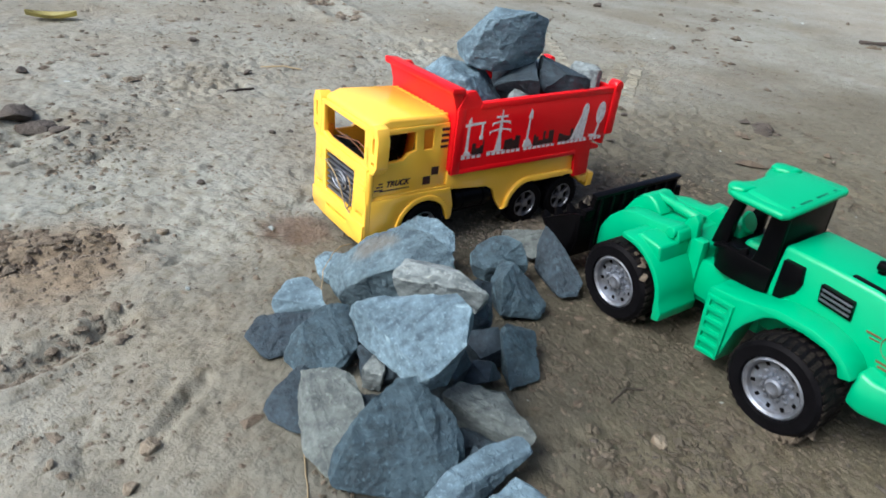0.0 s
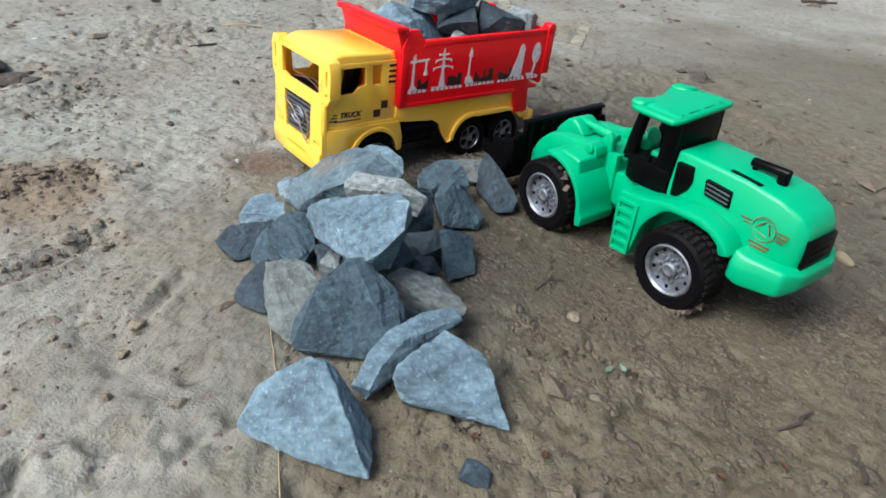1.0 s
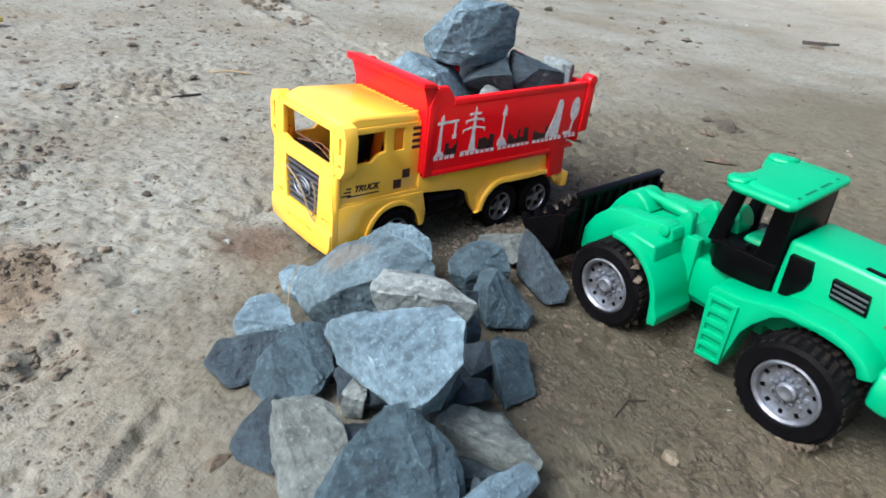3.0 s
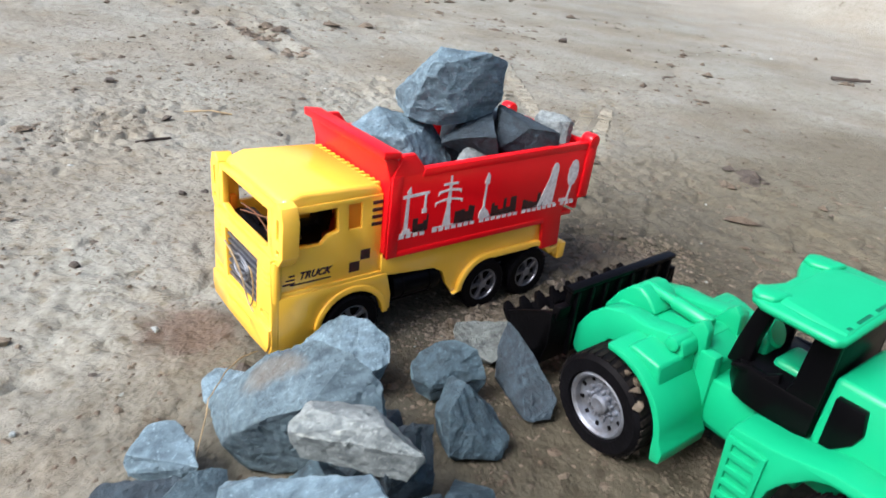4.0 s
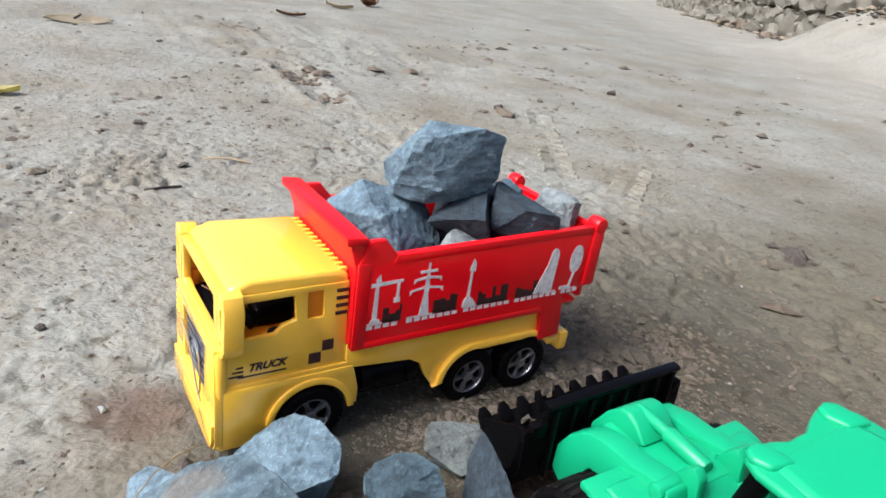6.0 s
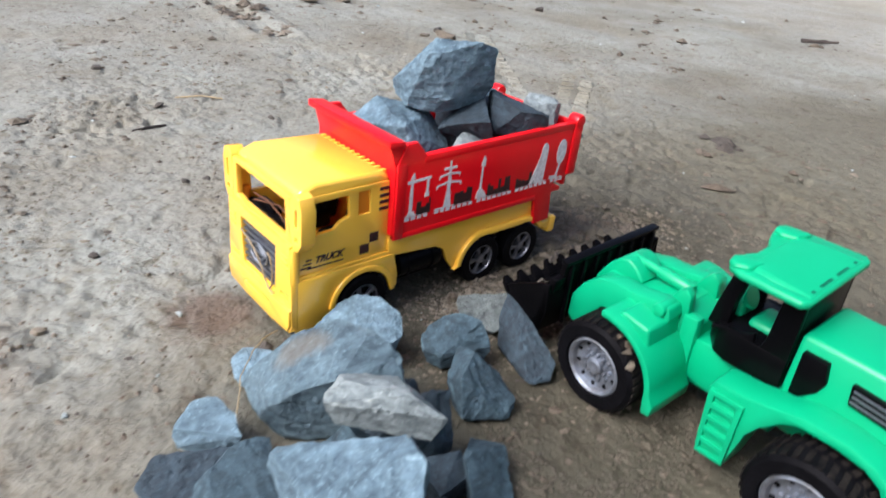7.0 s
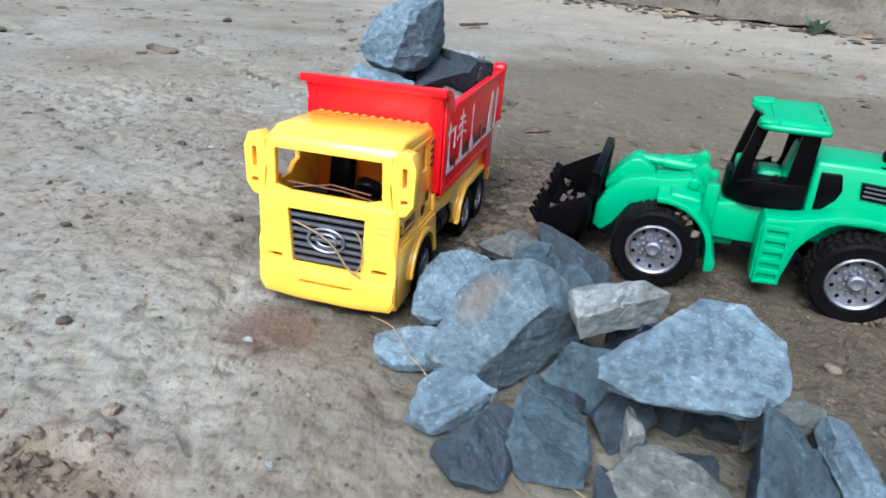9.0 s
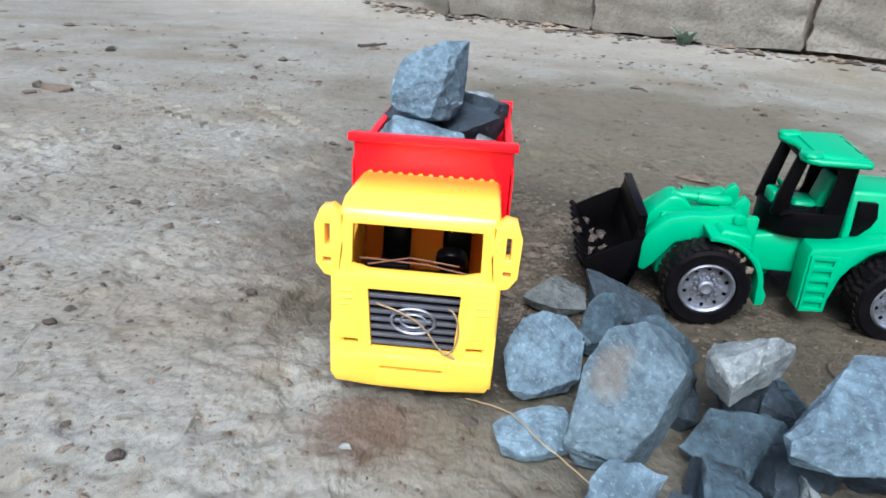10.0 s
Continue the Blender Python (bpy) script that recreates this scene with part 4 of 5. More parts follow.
for s in (-1, 1):
    part("skirt", side(plate("xz", skirt, -36, -32, r=0.5)), YELLOW, truck)
    part("wheel_arch", side(plate("xz", flare, -38.5, -35, r=0.8)), YELLOW, truck)
    tank = part("fuel_tank", side(merged(moved(lathe([(4, -16), (8, -15.5), (8.4, -14), (8.4, 14), (8, 15.5), (4, 16)], 24, "x"), pose(-14, -28, 25)), *[moved(lathe([(8.3, -1), (9.1, -0.8), (9.1, 0.8), (8.3, 1)], 24, "x"), pose(x, -28, 25)) for x in (-23, -5)], box(-30, 2, -30, -22, 14, 26, 1))), BLACK, truck, "black fuel tank")
part("rear_bumper", merged(box(95, 104, -37, 37, 20, 30, 1.5), box(99, 106, -38, -27, 17, 29, 1.5), box(99, 106, 27, 38, 17, 29, 1.5)), YELLOW, truck)
part("mud_guard", merged(box(20, 92, -30, 30, 25, 27, 0.5)), BLACK, truck)

# tipper
tipper = part("tipper", box(-37, 106, -36, 36, 48, 51, 0.8), RED, truck, "red tipper body")
wall_out = [(-40, 48), (-40, 92), (-34, 104), (-27, 104), (-20, 95.5), (104, 97.5), (112, 98), (114, 62), (92, 57), (95, 30), (80, 29), (77, 48)]
for s in (-1, 1):
    w = part("side_wall", side(plate("xz", wall_out, -39.5, -36.5, r=0.6)), RED, tipper)
    part("rim_rail", side(plate("xz", [(-22, 91.5), (-20.5, 96), (104, 98), (104, 93.5)], -40.1, -36, r=0.5)), RED, w)
    part("lower_rail", side(plate("xz", [(-39, 48), (-39, 51.5), (76, 51.5), (77, 48)], -39.8, -36.8, r=0.3)), RED, w)
    part("rear_post", side(merged(box(104, 112.5, -41, -35, 61, 99, 1.5), rod((108, -41.5, 98), (108, -33, 98), 4.5, 16, 1))), RED, w)
    part("front_post", side(box(-40, -33.5, -39.9, -36, 48, 93, 0.4)), RED, w)
part("headboard", plate("xz", [(-40.5, 50), (-40.5, 90), (-44.5, 103), (-37.5, 105), (-36, 100), (-36, 88), (-37, 50)], -38.5, 38.5, r=0.8), RED, tipper)
part("headboard_lip", moved(plate("xz", [(-47, 103), (-47.2, 107.5), (-36.5, 106.2), (-36.5, 102.5)], -41, 41, r=0.9), Matrix.Identity(4)), RED, tipper)
part("tailgate", merged(plate("yz", [(-36.5, 52), (36.5, 52), (36.5, 94), (-36.5, 94)], 106, 109.5, r=0.6), *[box(109, 111, y - 2, y + 2, 54, 93, 0.5) for y in (-24, 0, 24)], rod((108, -36, 95), (108, 36, 95), 2.2)), RED, tipper)

# printed skyline on both side walls
def prints(s):
    y = -39.62

    def flat(pts):
        bm = plate("xz", pts, y, y + 0.4, r=0)
        return bm if s < 0 else mirrored(bm)

    rng = random.Random(12)
    for x0, x1 in ((-25, -15), (3, 17), (30, 50), (55, 74)):
        pts, x = [(x1, 60.5), (x0, 60.5)], x0
        while x < x1 - 1:
            w = min(rng.uniform(2, 4.5), x1 - x)
            h = 62 + rng.uniform(2, 9)
            pts += [(x, h), (x + w, h)]
            x += w
        part("skyline_print", flat(pts), INK, tipper, "black printed city skyline")
    for x0, x1 in ((-33, -17), (-11.5, 16), (22, 49), (55.5, 84), (89, 100)):
        bars = []
        x = x0
        while x < x1:
            bars.append(flat([(x, 58.2), (x + 3.2, 58.2), (x + 3.2, 60.2), (x, 60.2)]))
            x += 4.4
        bars.append(flat([(x0, 60.4), (x1, 60.4), (x1, 61.3), (x0, 61.3)]))
        part("ground_print", merged(*bars), WHITE, tipper)
    crane = [[(-24.2, 61), (-21.6, 61), (-22, 84), (-23.6, 84)], [(-26, 80.5), (-9.5, 81.5), (-9.5, 83), (-26, 82.5)], [(-24, 84), (-21.8, 87), (-21, 83)], [(-12.4, 73), (-11, 73), (-11, 82), (-12.4, 82)], [(-13.4, 71), (-10.4, 71), (-10.4, 73.6), (-13.4, 73.6)], [(-25.5, 61), (-19.5, 61), (-20.5, 63.5), (-24.5, 63.5)]]
    tower = [[(3.4, 61), (9.2, 61), (7, 76), (5.6, 76)], [(4.9, 74), (7.7, 74), (6.8, 89.5), (5.8, 89.5)], [(-3, 73), (-3, 75.6), (6, 77.4), (15.6, 75.6), (15.6, 73), (13.8, 75), (6, 76), (-1.5, 75)], [(-1.5, 79), (-1.2, 81.4), (6, 82.6), (14, 81.4), (14, 79), (12.6, 80.4), (6, 81.2), (0, 80.4)], [(1.5, 84.4), (11, 84.4), (11, 85.8), (1.5, 85.8)]]
    mast = [[(30.2, 61), (32.2, 61), (31.8, 82), (30.6, 82)], [(29.4, 82), (31.2, 88.5), (33, 86), (33.2, 81)], [(28, 61), (37, 61), (34.5, 65), (31, 68), (28.5, 65)]]
    dome = [[(69, 61)] + [(75.5 + 3.2 * math.cos(radians(a)), 82 + 5.5 * math.sin(radians(a))) for a in range(180, -1, -20)] + [(78, 61)], [(64.5, 61), (68, 61), (76, 84), (74.5, 85)]]
    ball = [[(93 + 4.6 * math.cos(radians(a)), 79 + 8.6 * math.sin(radians(a))) for a in range(0, 360, 20)], [(90.4, 63), (92.2, 62), (94, 72), (92.4, 72)], [(84.5, 61), (92.4, 61), (92.4, 63), (84.5, 63)]]
    for nm, shapes, dx in (("crane_print", crane, -6.5), ("pylon_print", tower, -8.5), ("mast_print", mast, -7.5), ("tower_print", dome, 3.0), ("tree_print", ball, 2.5)):
        part(nm, merged(*[shift(flat(p), dx, s * 0.06 * (i + 1), 0) for i, p in enumerate(shapes)]), WHITE, tipper, "white printed drawing")


prints(-1)
prints(1)

# ---- toy wheel loader ----
# local axes: x ahead, y to its left, z up
loader = thing("toy_wheel_loader", pose(0.03899, -0.26495, 0.00318, -3.5, 1.0, 87), "green plastic toy wheel loader with black bucket and muddy tyres", "toy loader")
for wx in (0, 104.7):
    for s in (-1, 1):
        wheel(loader, wx, s * 36.5, 24.6, 24.4, 21, s, 15.8, 10)
part("axle", rod((0, -30, 24.6), (0, 30, 24.6), 3), BLACK, loader)
part("axle", rod((104.7, -30, 24.6), (104.7, 30, 24.6), 3), BLACK, loader)


def solid(sections, r=1.5, seg=3, split=0.55):
    """A body through cross sections (x, half width low, half width high, z low, z high)."""
    bm = bmesh.new()
    rings = []
    for x, wl, wh, z0, z1 in sections:
        rings.append([bm.verts.new(p) for p in ((x, -wl, z0), (x, wl, z0), (x, wl, z0 + split * (z1 - z0)), (x, wh, z1), (x, -wh, z1), (x, -wl, z0 + split * (z1 - z0)))])
    for a, b in zip(rings, rings[1:]):
        for i in range(6):
            bm.faces.new((a[i - 1], a[i], b[i], b[i - 1]))
    bm.faces.new(rings[0])
    bm.faces.new(rings[-1][::-1])
    bmesh.ops.recalc_face_normals(bm, faces=bm.faces)
    return soften(bm, r, seg, 15)


hood = part("hood", solid([(-52, 15, 12, 38, 64), (-47, 18.5, 15, 36, 71), (-34, 21, 17, 36, 76.5), (-14, 21.5, 17, 34, 79), (6, 21.5, 17.5, 34, 80), (30, 21, 18, 34, 80.5)], 2.4), GREEN, loader, "green engine hood")
part("counterweight", solid([(-57, 15, 15, 34, 43), (-52, 27, 26, 30, 45), (-32, 33, 30, 29, 46), (-25, 33, 30, 31, 48)], 2.0), GREEN, loader)
grille_back = part("rear_grille", plate("yz", [(-14.5, 40.5), (14.5, 40.5), (13, 60.5), (-13, 60.5)], -53.8, -51, r=0.4), BLACK, loader, "black rear grille")
for k in range(3):
    part("grille_bar", box(-54.3, -53, -9, 9, 47 + 4.6 * k, 48.2 + 4.6 * k, 0.3), BLACK, grille_back)
for s in (-1, 1):
    def lside(bm):
        return bm if s > 0 else mirrored(bm)

    # arch over the rear wheel with the ladder ahead of it
    arch = [(-26, 44), (-21, 50.5), (-14, 55), (-4, 57.5), (14, 57.5), (26, 54), (36, 51.5), (50, 50.5), (51.5, 46), (50.5, 13), (47.5, 10.5), (36, 11), (34, 20)] + [(31, 34), (27, 41), (19.5, 49.5), (14, 52.5), (0, 53), (-11, 51.5), (-17.5, 47.5), (-20, 42)]
    part("rear_fender", lside(plate("xz", arch, 20, 36, r=1.2)), GREEN, loader)
    ladder = part("ladder", lside(plate("xz", [(50, 47), (49, 11.5), (35.5, 12.5), (34.5, 47)], 35.5, 37.6, holes=[[(47.4, 14 + k * 6.6), (37.4, 14.4 + k * 6.6), (37.4, 18.0 + k * 6.6), (47.4, 17.8 + k * 6.6)] for k in range(5)], r=0.4)), GREEN, loader)
    part("ladder_back", lside(plate("xz", [(48.5, 45), (48, 13), (37, 14), (36.5, 45)], 34.8, 36.1, r=0.1)), GREEN, ladder)
    part("side_window", lside(plate("xz", [(26.5, 75), (16.5, 75), (14.6, 66.5), (16.5, 61), (22.5, 54.5), (26.5, 54.5)], 17.5, 22.0, r=0.5)), BLACK, loader, "black side window")
    vent = part("side_vent", lside(plate("xz", [(6.5, 72.4), (-9.2, 71.2), (-10.8, 62.2), (5.4, 63.8)], 18.8, 22.2, r=0.4)), BLACK, loader, "black louvred vent")
    for k in range(3):
        part("louvre", lside(plate("xz", [(5, 65.3 + 2.5 * k), (-9.6, 64 + 2.5 * k), (-9.6, 65 + 2.5 * k), (5, 66.3 + 2.5 * k)], 22, 22.8, r=0.2)), SHEENBLACK, vent)
    # front fender, over the rear upper quarter of the wheel
    ff = arc(104.7, 24.6, 28, 182, 84, 14) + arc(104.7, 24.6, 31.5, 84, 176, 14) + [(70.5, 22), (71, 16), (76, 15)]
    part("front_fender", lside(plate("xz", ff, 13, 43, r=1.0)), GREEN, loader)
    part("fender_boss", lside(plate("xz", [(82, 40), (84, 56), (100, 58), (103, 54), (92, 50)], 14, 38, r=1.6, seg=3)), GREEN, loader)
part("hood_slot", moved(box(-9.6, 9.6, -1.9, 1.9, -2, 1.6, 0.8), pose(-11, 13.5, 77.8, 0, -4, 0)), BLACK, loader, "black slot on the hood")
part("exhaust", merged(rod((-23.5, 0, 72), (-23.5, 0, 84), 3.2, 16, 0.8), rod((-26.5, 0, 83.6), (-4.5, 0, 83.0), 2.6, 16, 0.8), rod((-7, 0, 77), (-7, 0, 83), 1.8, 12, 0.4)), BLACK, loader, "black exhaust pipe")

# badge on the hood side
def badge(s):
    m = pose(-32, 21.0 * s, 60, 90, 0, 180 if s > 0 else 0)

    def circle(r, n=30):
        return tube([(r * math.cos(2 * math.pi * i / n), r * math.sin(2 * math.pi * i / n), 0) for i in range(n + 1)], 0.3, 5)

    tri = [tube([(4.4 * math.cos(a), 4.4 * math.sin(a), 0), (4.4 * math.cos(a + 1.6), 4.4 * math.sin(a + 1.6), 0)], 0.4, 5) for a in (1.57, 3.66, 5.76)]
    lines = [box(-14 + k * 2, -7.5, 1.5 - k * 2.2, 2.2 - k * 2.2, -0.2, 0.2, 0) for k in range(3)] + [box(7.5, 14 - k, 1.5 - k * 2.2, 2.2 - k * 2.2, -0.2, 0.2, 0) for k in range(3)]
    part("badge", moved(merged(circle(6.6), *tri, *lines), m), REDINK, hood, "brown printed round badge")
    for k, half in ((0, 6), (1, 4.5)):
        part("print_line", moved(box(-half, half, -9.6 - 2.1 * k, -8.5 - 2.1 * k, -0.2, 0.2, 0), m), REDINK, hood, "brown printed line below the badge")


badge(1)
badge(-1)

# cab, its roof tilted a little on the pillars
roof_tilt = pose(0, 4, 99.6, -3.5, 0, 0) @ pose(0, -4, -99.6)
part("cab_tub", plate("xy", [(70, -9), (72, -5), (72, 5), (70, 9), (63, 18), (56, 20.5), (31, 20.5), (31, -20.5), (56, -20.5), (63, -18)], 50, 66, r=1.2), BLACK, loader, "black cab tub")
part("neck", solid([(28, 20, 18, 28, 51), (58, 17, 15, 26, 51), (84, 11, 11, 24, 44)], 1.5), GREEN, loader)
for s in (-1, 1):
    part("front_pillar", plate("xz", [(70, 62), (68, 74), (62.5, 98), (56, 98), (60, 76), (60.5, 62)], s * 11.5, s * 16.5, r=1.2), BLACK, loader)
    part("rear_pillar", plate("xz", [(45, 62), (42, 70), (40, 98), (31, 98), (31, 62)], s * 20, s * 17.2, r=0.8), BLACK, loader)
    part("tub_rim", plate("xz", [(66, 64), (60, 66), (52, 66.5), (47, 70), (46, 63), (66, 62)], s * 19.6, s * 16.4, r=0.8), BLACK, loader)
part("rear_screen", plate("yz", [(-18, 64), (18, 64), (18, 98), (-18, 98)], 31, 33.5, r=0.5), BLACK, loader, "black rear cab wall")
part("cab_ceiling", moved(box(31, 61, -17, 21, 95.5, 98, 0.5), roof_tilt), BLACK, loader)
part("seat", merged(box(42, 56, -9, 9, 60, 69, 3, 3), moved(box(-3, 3, -8, 8, 0, 24, 2.5, 3), pose(41, 0, 62, 0, -12, 0))), GREEN, loader, "green moulded seat")
part("dashboard", merged(moved(lathe([(5, -0.8), (6.2, 0), (5, 0.8), (4.2, 0)], 20, "x"), pose(61, 0, 74, 0, 30, 0)), moved(box(-4, 4, -7, 7, 0, 9, 2, 3), pose(64, 0, 64))), GREEN, loader, "green moulded dashboard and wheel")
roof_pts = [(27.5, -20), (28, 27), (30, 30.5), (56, 30), (62, 27.5), (64.5, 22), (63, 15), (60.5, 10), (60.5, 1), (63.5, -5), (66, -12), (64, -19), (58, -22.5), (30, -23)]
roof_bm = plate("xy", roof_pts, 97.6, 101.2, r=1.5, seg=3)
for y0, x1 in ((-20.5, 66.0), (16.5, 64.2)):
    # raised ears on the two front corners
    roof_bm = merged(roof_bm, plate("xy", [(52, y0 + 1), (x1 - 3, y0 + 2), (x1, y0 + 5), (x1 - 1, y0 + 10), (x1 - 5, y0 + 12), (54, y0 + 10)], 99.5, 103.0, r=1.4, seg=3))
roof_bm = merged(roof_bm, shift(solid([(29.5, 22, 20, 100, 101.6), (44, 21.5, 19, 100, 102.4), (56, 20, 17, 100, 102.2)], 0.7), 0, 4, 0))
roof = part("roof", moved(roof_bm, roof_tilt), GREEN, loader, "green cab roof")
# roof slots are thin strips whose darker green stands for their shade
for y0, y1 in ((-14, -11.5), (-7, 2.5), (6, 15.5), (19.5, 22)):
    part("roof_slot", moved(box(30.2, 31.8, y0, y1, 100.6, 101.75, 0.2), roof_tilt), SHADEDGREEN, roof)

# front frame and lifting arm
part("front_frame", solid([(75, 13, 12, 20, 54), (86, 16, 14, 18, 60), (106, 17, 14, 16, 58), (128, 13, 11, 16, 50)], 2.0), GREEN, loader)
part("hitch", merged(rod((70, 0, 18), (70, 0, 46), 6, 18, 1), box(60, 78, -10, 10, 20, 26, 1.5)), GREEN, loader)
part("hitch_post", merged(box(74, 82, 9, 15, 20, 58, 1.2), box(74, 82, -15, -9, 20, 58, 1.2)), GREEN, loader)
for s in (-1, 1):
    arm = [(83, 56), (85, 62), (92, 63), (104, 60.5), (116, 60), (127, 57), (136, 49), (142, 39), (143, 26), (137, 22), (131, 28), (122, 42), (108, 46), (90, 47)]
    part("lift_arm", plate("xz", arm, s * 13, s * 24, r=1.3, seg=2), GREEN, loader)
    part("arm_pin", rod((89, s * 14, 60), (89, s * 26, 60), 3.4, 16, 1), GREEN, loader)
part("arm_bridge", merged(box(112, 130, -13, 13, 46, 56, 2), box(84, 96, -13, 13, 50, 60, 2)), GREEN, loader)
part("tilt_lever", plate("xz", [(110, 57), (116, 63.5), (121, 66), (126, 65), (133, 58), (140, 47), (138, 42), (128, 46)], -10, 9, r=1.6, seg=3), GREEN, loader)
for y in (-14, 9):
    part("arm_ear", plate("xz", [(80, 54), (81, 67), (84.5, 70.5), (88, 67.5), (94, 58)], y, y + 5, r=1.2), GREEN, loader)
part("ram", merged(rod((92, 0, 62), (124, 0, 64), 2.4, 16, 0.6), rod((88, 0, 61.5), (108, 0, 63), 3.4, 16, 0.8)), GREEN, loader)

# bucket: a scoop tipped back, with a comb of teeth on its raised lip
LIP = (176, 33)
bucket = part("bucket", plate("xz", [(143.5, 44), (147, 44), (150, 27), (158, 17.5), LIP, (176.6, 30.6), (159, 14), (148, 17), (143.5, 32)], -51, 41, r=0.5), DUSTY, loader, "black bucket holding crumbs of earth")
part("bucket_back", plate("xz", [(141.8, 60.5), (145.2, 61), (147.2, 42), (143.8, 42)], -44, 31, r=0.6), DUSTY, bucket)
part("bucket_rim", plate("xz", [(141.0, 58.6), (140.8, 60.8), (145.8, 61.4), (146.0, 59.2)], -44.6, 31.6, r=0.5), BLACK, bucket)
for y in (-51, 41):
    part("bucket_side", plate("xz", [(143.6, 49), (150, 47.5), (164, 40), LIP, (176.4, 30.4), (159, 14.2), (148, 17.2), (143.6, 32)], y, y - 2.6 * (1 if y > 0 else -1), r=0.5), DUSTY, bucket)
    part("bucket_step", plate("xz", [(141.6, 52), (146, 52), (147, 44), (143.2, 44)], y - (3 if y > 0 else -3), y - (11 if y > 0 else -8), r=0.4), DUSTY, bucket)
for i in range(9):
    y = -48 + i * 10.8
    part("tooth", moved(plate("xy", [(-3, -3.4), (3, -2.9), (6.5, -1.0), (6.5, 1.0), (3, 2.9), (-3, 3.4)], -1.3, 1.5, r=0.3), pose(174.6, y, 31.6, 0, -46, 0)), DUSTY, bucket)
for i in range(8):
    y = -40 + i * 9.6
    part("bucket_rib", moved(box(-1.2, 1.2, y - 1, y + 1, -20, 17.5, 0.4), pose(142.4, 0, 41, 0, -3, 0)), BLACK, bucket)
for y in (-18, 12):
    part("bucket_bracket", box(138, 147, y, y + 6, 18, 42, 1.5), BLACK, bucket)

# ---- the heap of stones ----
BLUE, PALE, DARK, TAN = "blue-grey broken basalt stone", "pale grey broken basalt stone", "dark grey broken basalt stone", "brownish grey broken basalt stone"
heap_seed = iter(range(100, 200))


def heap_stone(material, words, base, *corners):
    """A stone of the heap: its upper corners, and the height of its foot."""
    rock(corners, base, next(heap_seed), material, words, inset=0.76)


heap_stone(LIGHTROCK, "light blue-grey basalt stone with a broad flat face, on the earth", 0, (-212, -230, 32), (-210, -238, 32), (-212, -253, 22), (-214, -279, 2), (-233, -253, 2), (-247, -228, 3), (-233, -222, 16), (-196, -243, 4), (-200, -262, 3))
heap_stone(LIGHTROCK, "light blue-grey basalt stone shaped like a wedge on the earth", 0, (-152, -243, 26), (-141, -257, 20), (-144, -267, 18), (-149, -289, 2), (-156, -275, 3), (-181, -252, 4), (-183, -247, 14), (-178, -245, 22), (-140, -245, 3))


def blade_stone(material, words, upper, across, thick):
    """A thin slab leaning on its neighbours: its upper edge, the way down its face, and its thickness."""
    edge = [Vector(p) for p in upper]
    down, back = Vector(across), Vector(thick)
    pts = [p + d for p in edge for d in (Vector(), down, back, down + back)]
    c = sum(pts, Vector()) / len(pts)
    ob = new("basalt_stone", mesh_of(rock_mesh([p - c for p in pts], next(heap_seed), 0.8), 19))
    ob.data.materials.append(material)
    ob.location = c * MM
    return tagged(ob, words, "stone", "heap of stones")


blade_stone(LIGHTROCK, BLUE + ", a thin blade leaning on its edge", [(-194, -233, 6), (-183.5, -228.5, 16), (-169, -224, 21), (-148, -221, 21), (-130, -222, 19)], (2, -8.5, -2), (2, 4, -7))
heap_stone(BASALT, BLUE + ", a big pyramid with a sharp ridge", 0, (-170, -189, 43), (-163, -191, 40), (-153, -206, 26), (-152, -216, 12), (-164, -230, 2), (-185, -211, 2), (-206, -197, 5), (-202, -188, 12), (-187, -188, 30))
heap_stone(TANROCK, TAN + ", a slab leaning upright", 0, (-192, -142, 21), (-184, -146, 23), (-175, -160, 21), (-176, -172, 20), (-182, -190, 8), (-202, -193, 2), (-206, -176, 2), (-199, -150, 7))
heap_stone(DARKROCK, DARK + " at the foot of the heap", 0, (-212, -142, 5), (-202, -141, 14), (-190, -139, 20), (-202, -165, 3), (-211, -149, 2), (-184, -150, 10))
heap_stone(BASALT, BLUE + " with an upright split face", 0, (-163, -109, 27), (-153, -113, 24), (-157, -133, 14), (-168, -139, 10), (-186, -137, 3), (-190, -115, 4), (-182, -108, 12), (-178, -112, 20))
heap_stone(DARKROCK, DARK + ", pointed, on the earth", 0, (-202, -93, 9), (-190, -81, 8), (-176, -96, 16), (-163, -100, 15), (-163, -108, 13), (-180, -112, 3), (-196, -110, 2))
heap_stone(LIGHTROCK, BLUE + " resting on another stone", 2, (-175, -66, 5), (-179, -76, 13), (-168, -70, 18), (-160, -77, 23), (-157, -90, 20), (-159, -100, 17), (-166, -93, 10), (-180, -78, 5))
heap_stone(LIGHTROCK, "light blue-grey basalt slab lying on top of the heap", 29, (-164, -130, 38), (-165, -142, 46), (-154, -147, 50), (-130, -168, 57), (-133, -183, 59), (-146, -198, 53), (-162, -198, 44), (-166, -188, 34), (-168, -150, 32), (-124, -176, 46))
heap_stone(PALEROCK, PALE + " with a flat top, on the heap", 31, (-137, -124, 42), (-130, -122, 50), (-112, -150, 53), (-104, -163, 46), (-96, -155, 36), (-102, -128, 42), (-120, -118, 46))
heap_stone(STAINROCK, BLUE + " with a rusty stain, beside the truck", 0, (-143, -64, 12), (-140, -66, 20), (-120, -72, 36), (-103, -84, 46), (-96, -100, 46), (-86, -118, 35), (-92, -130, 18), (-122, -112, 38), (-142, -98, 28), (-146, -88, 12))
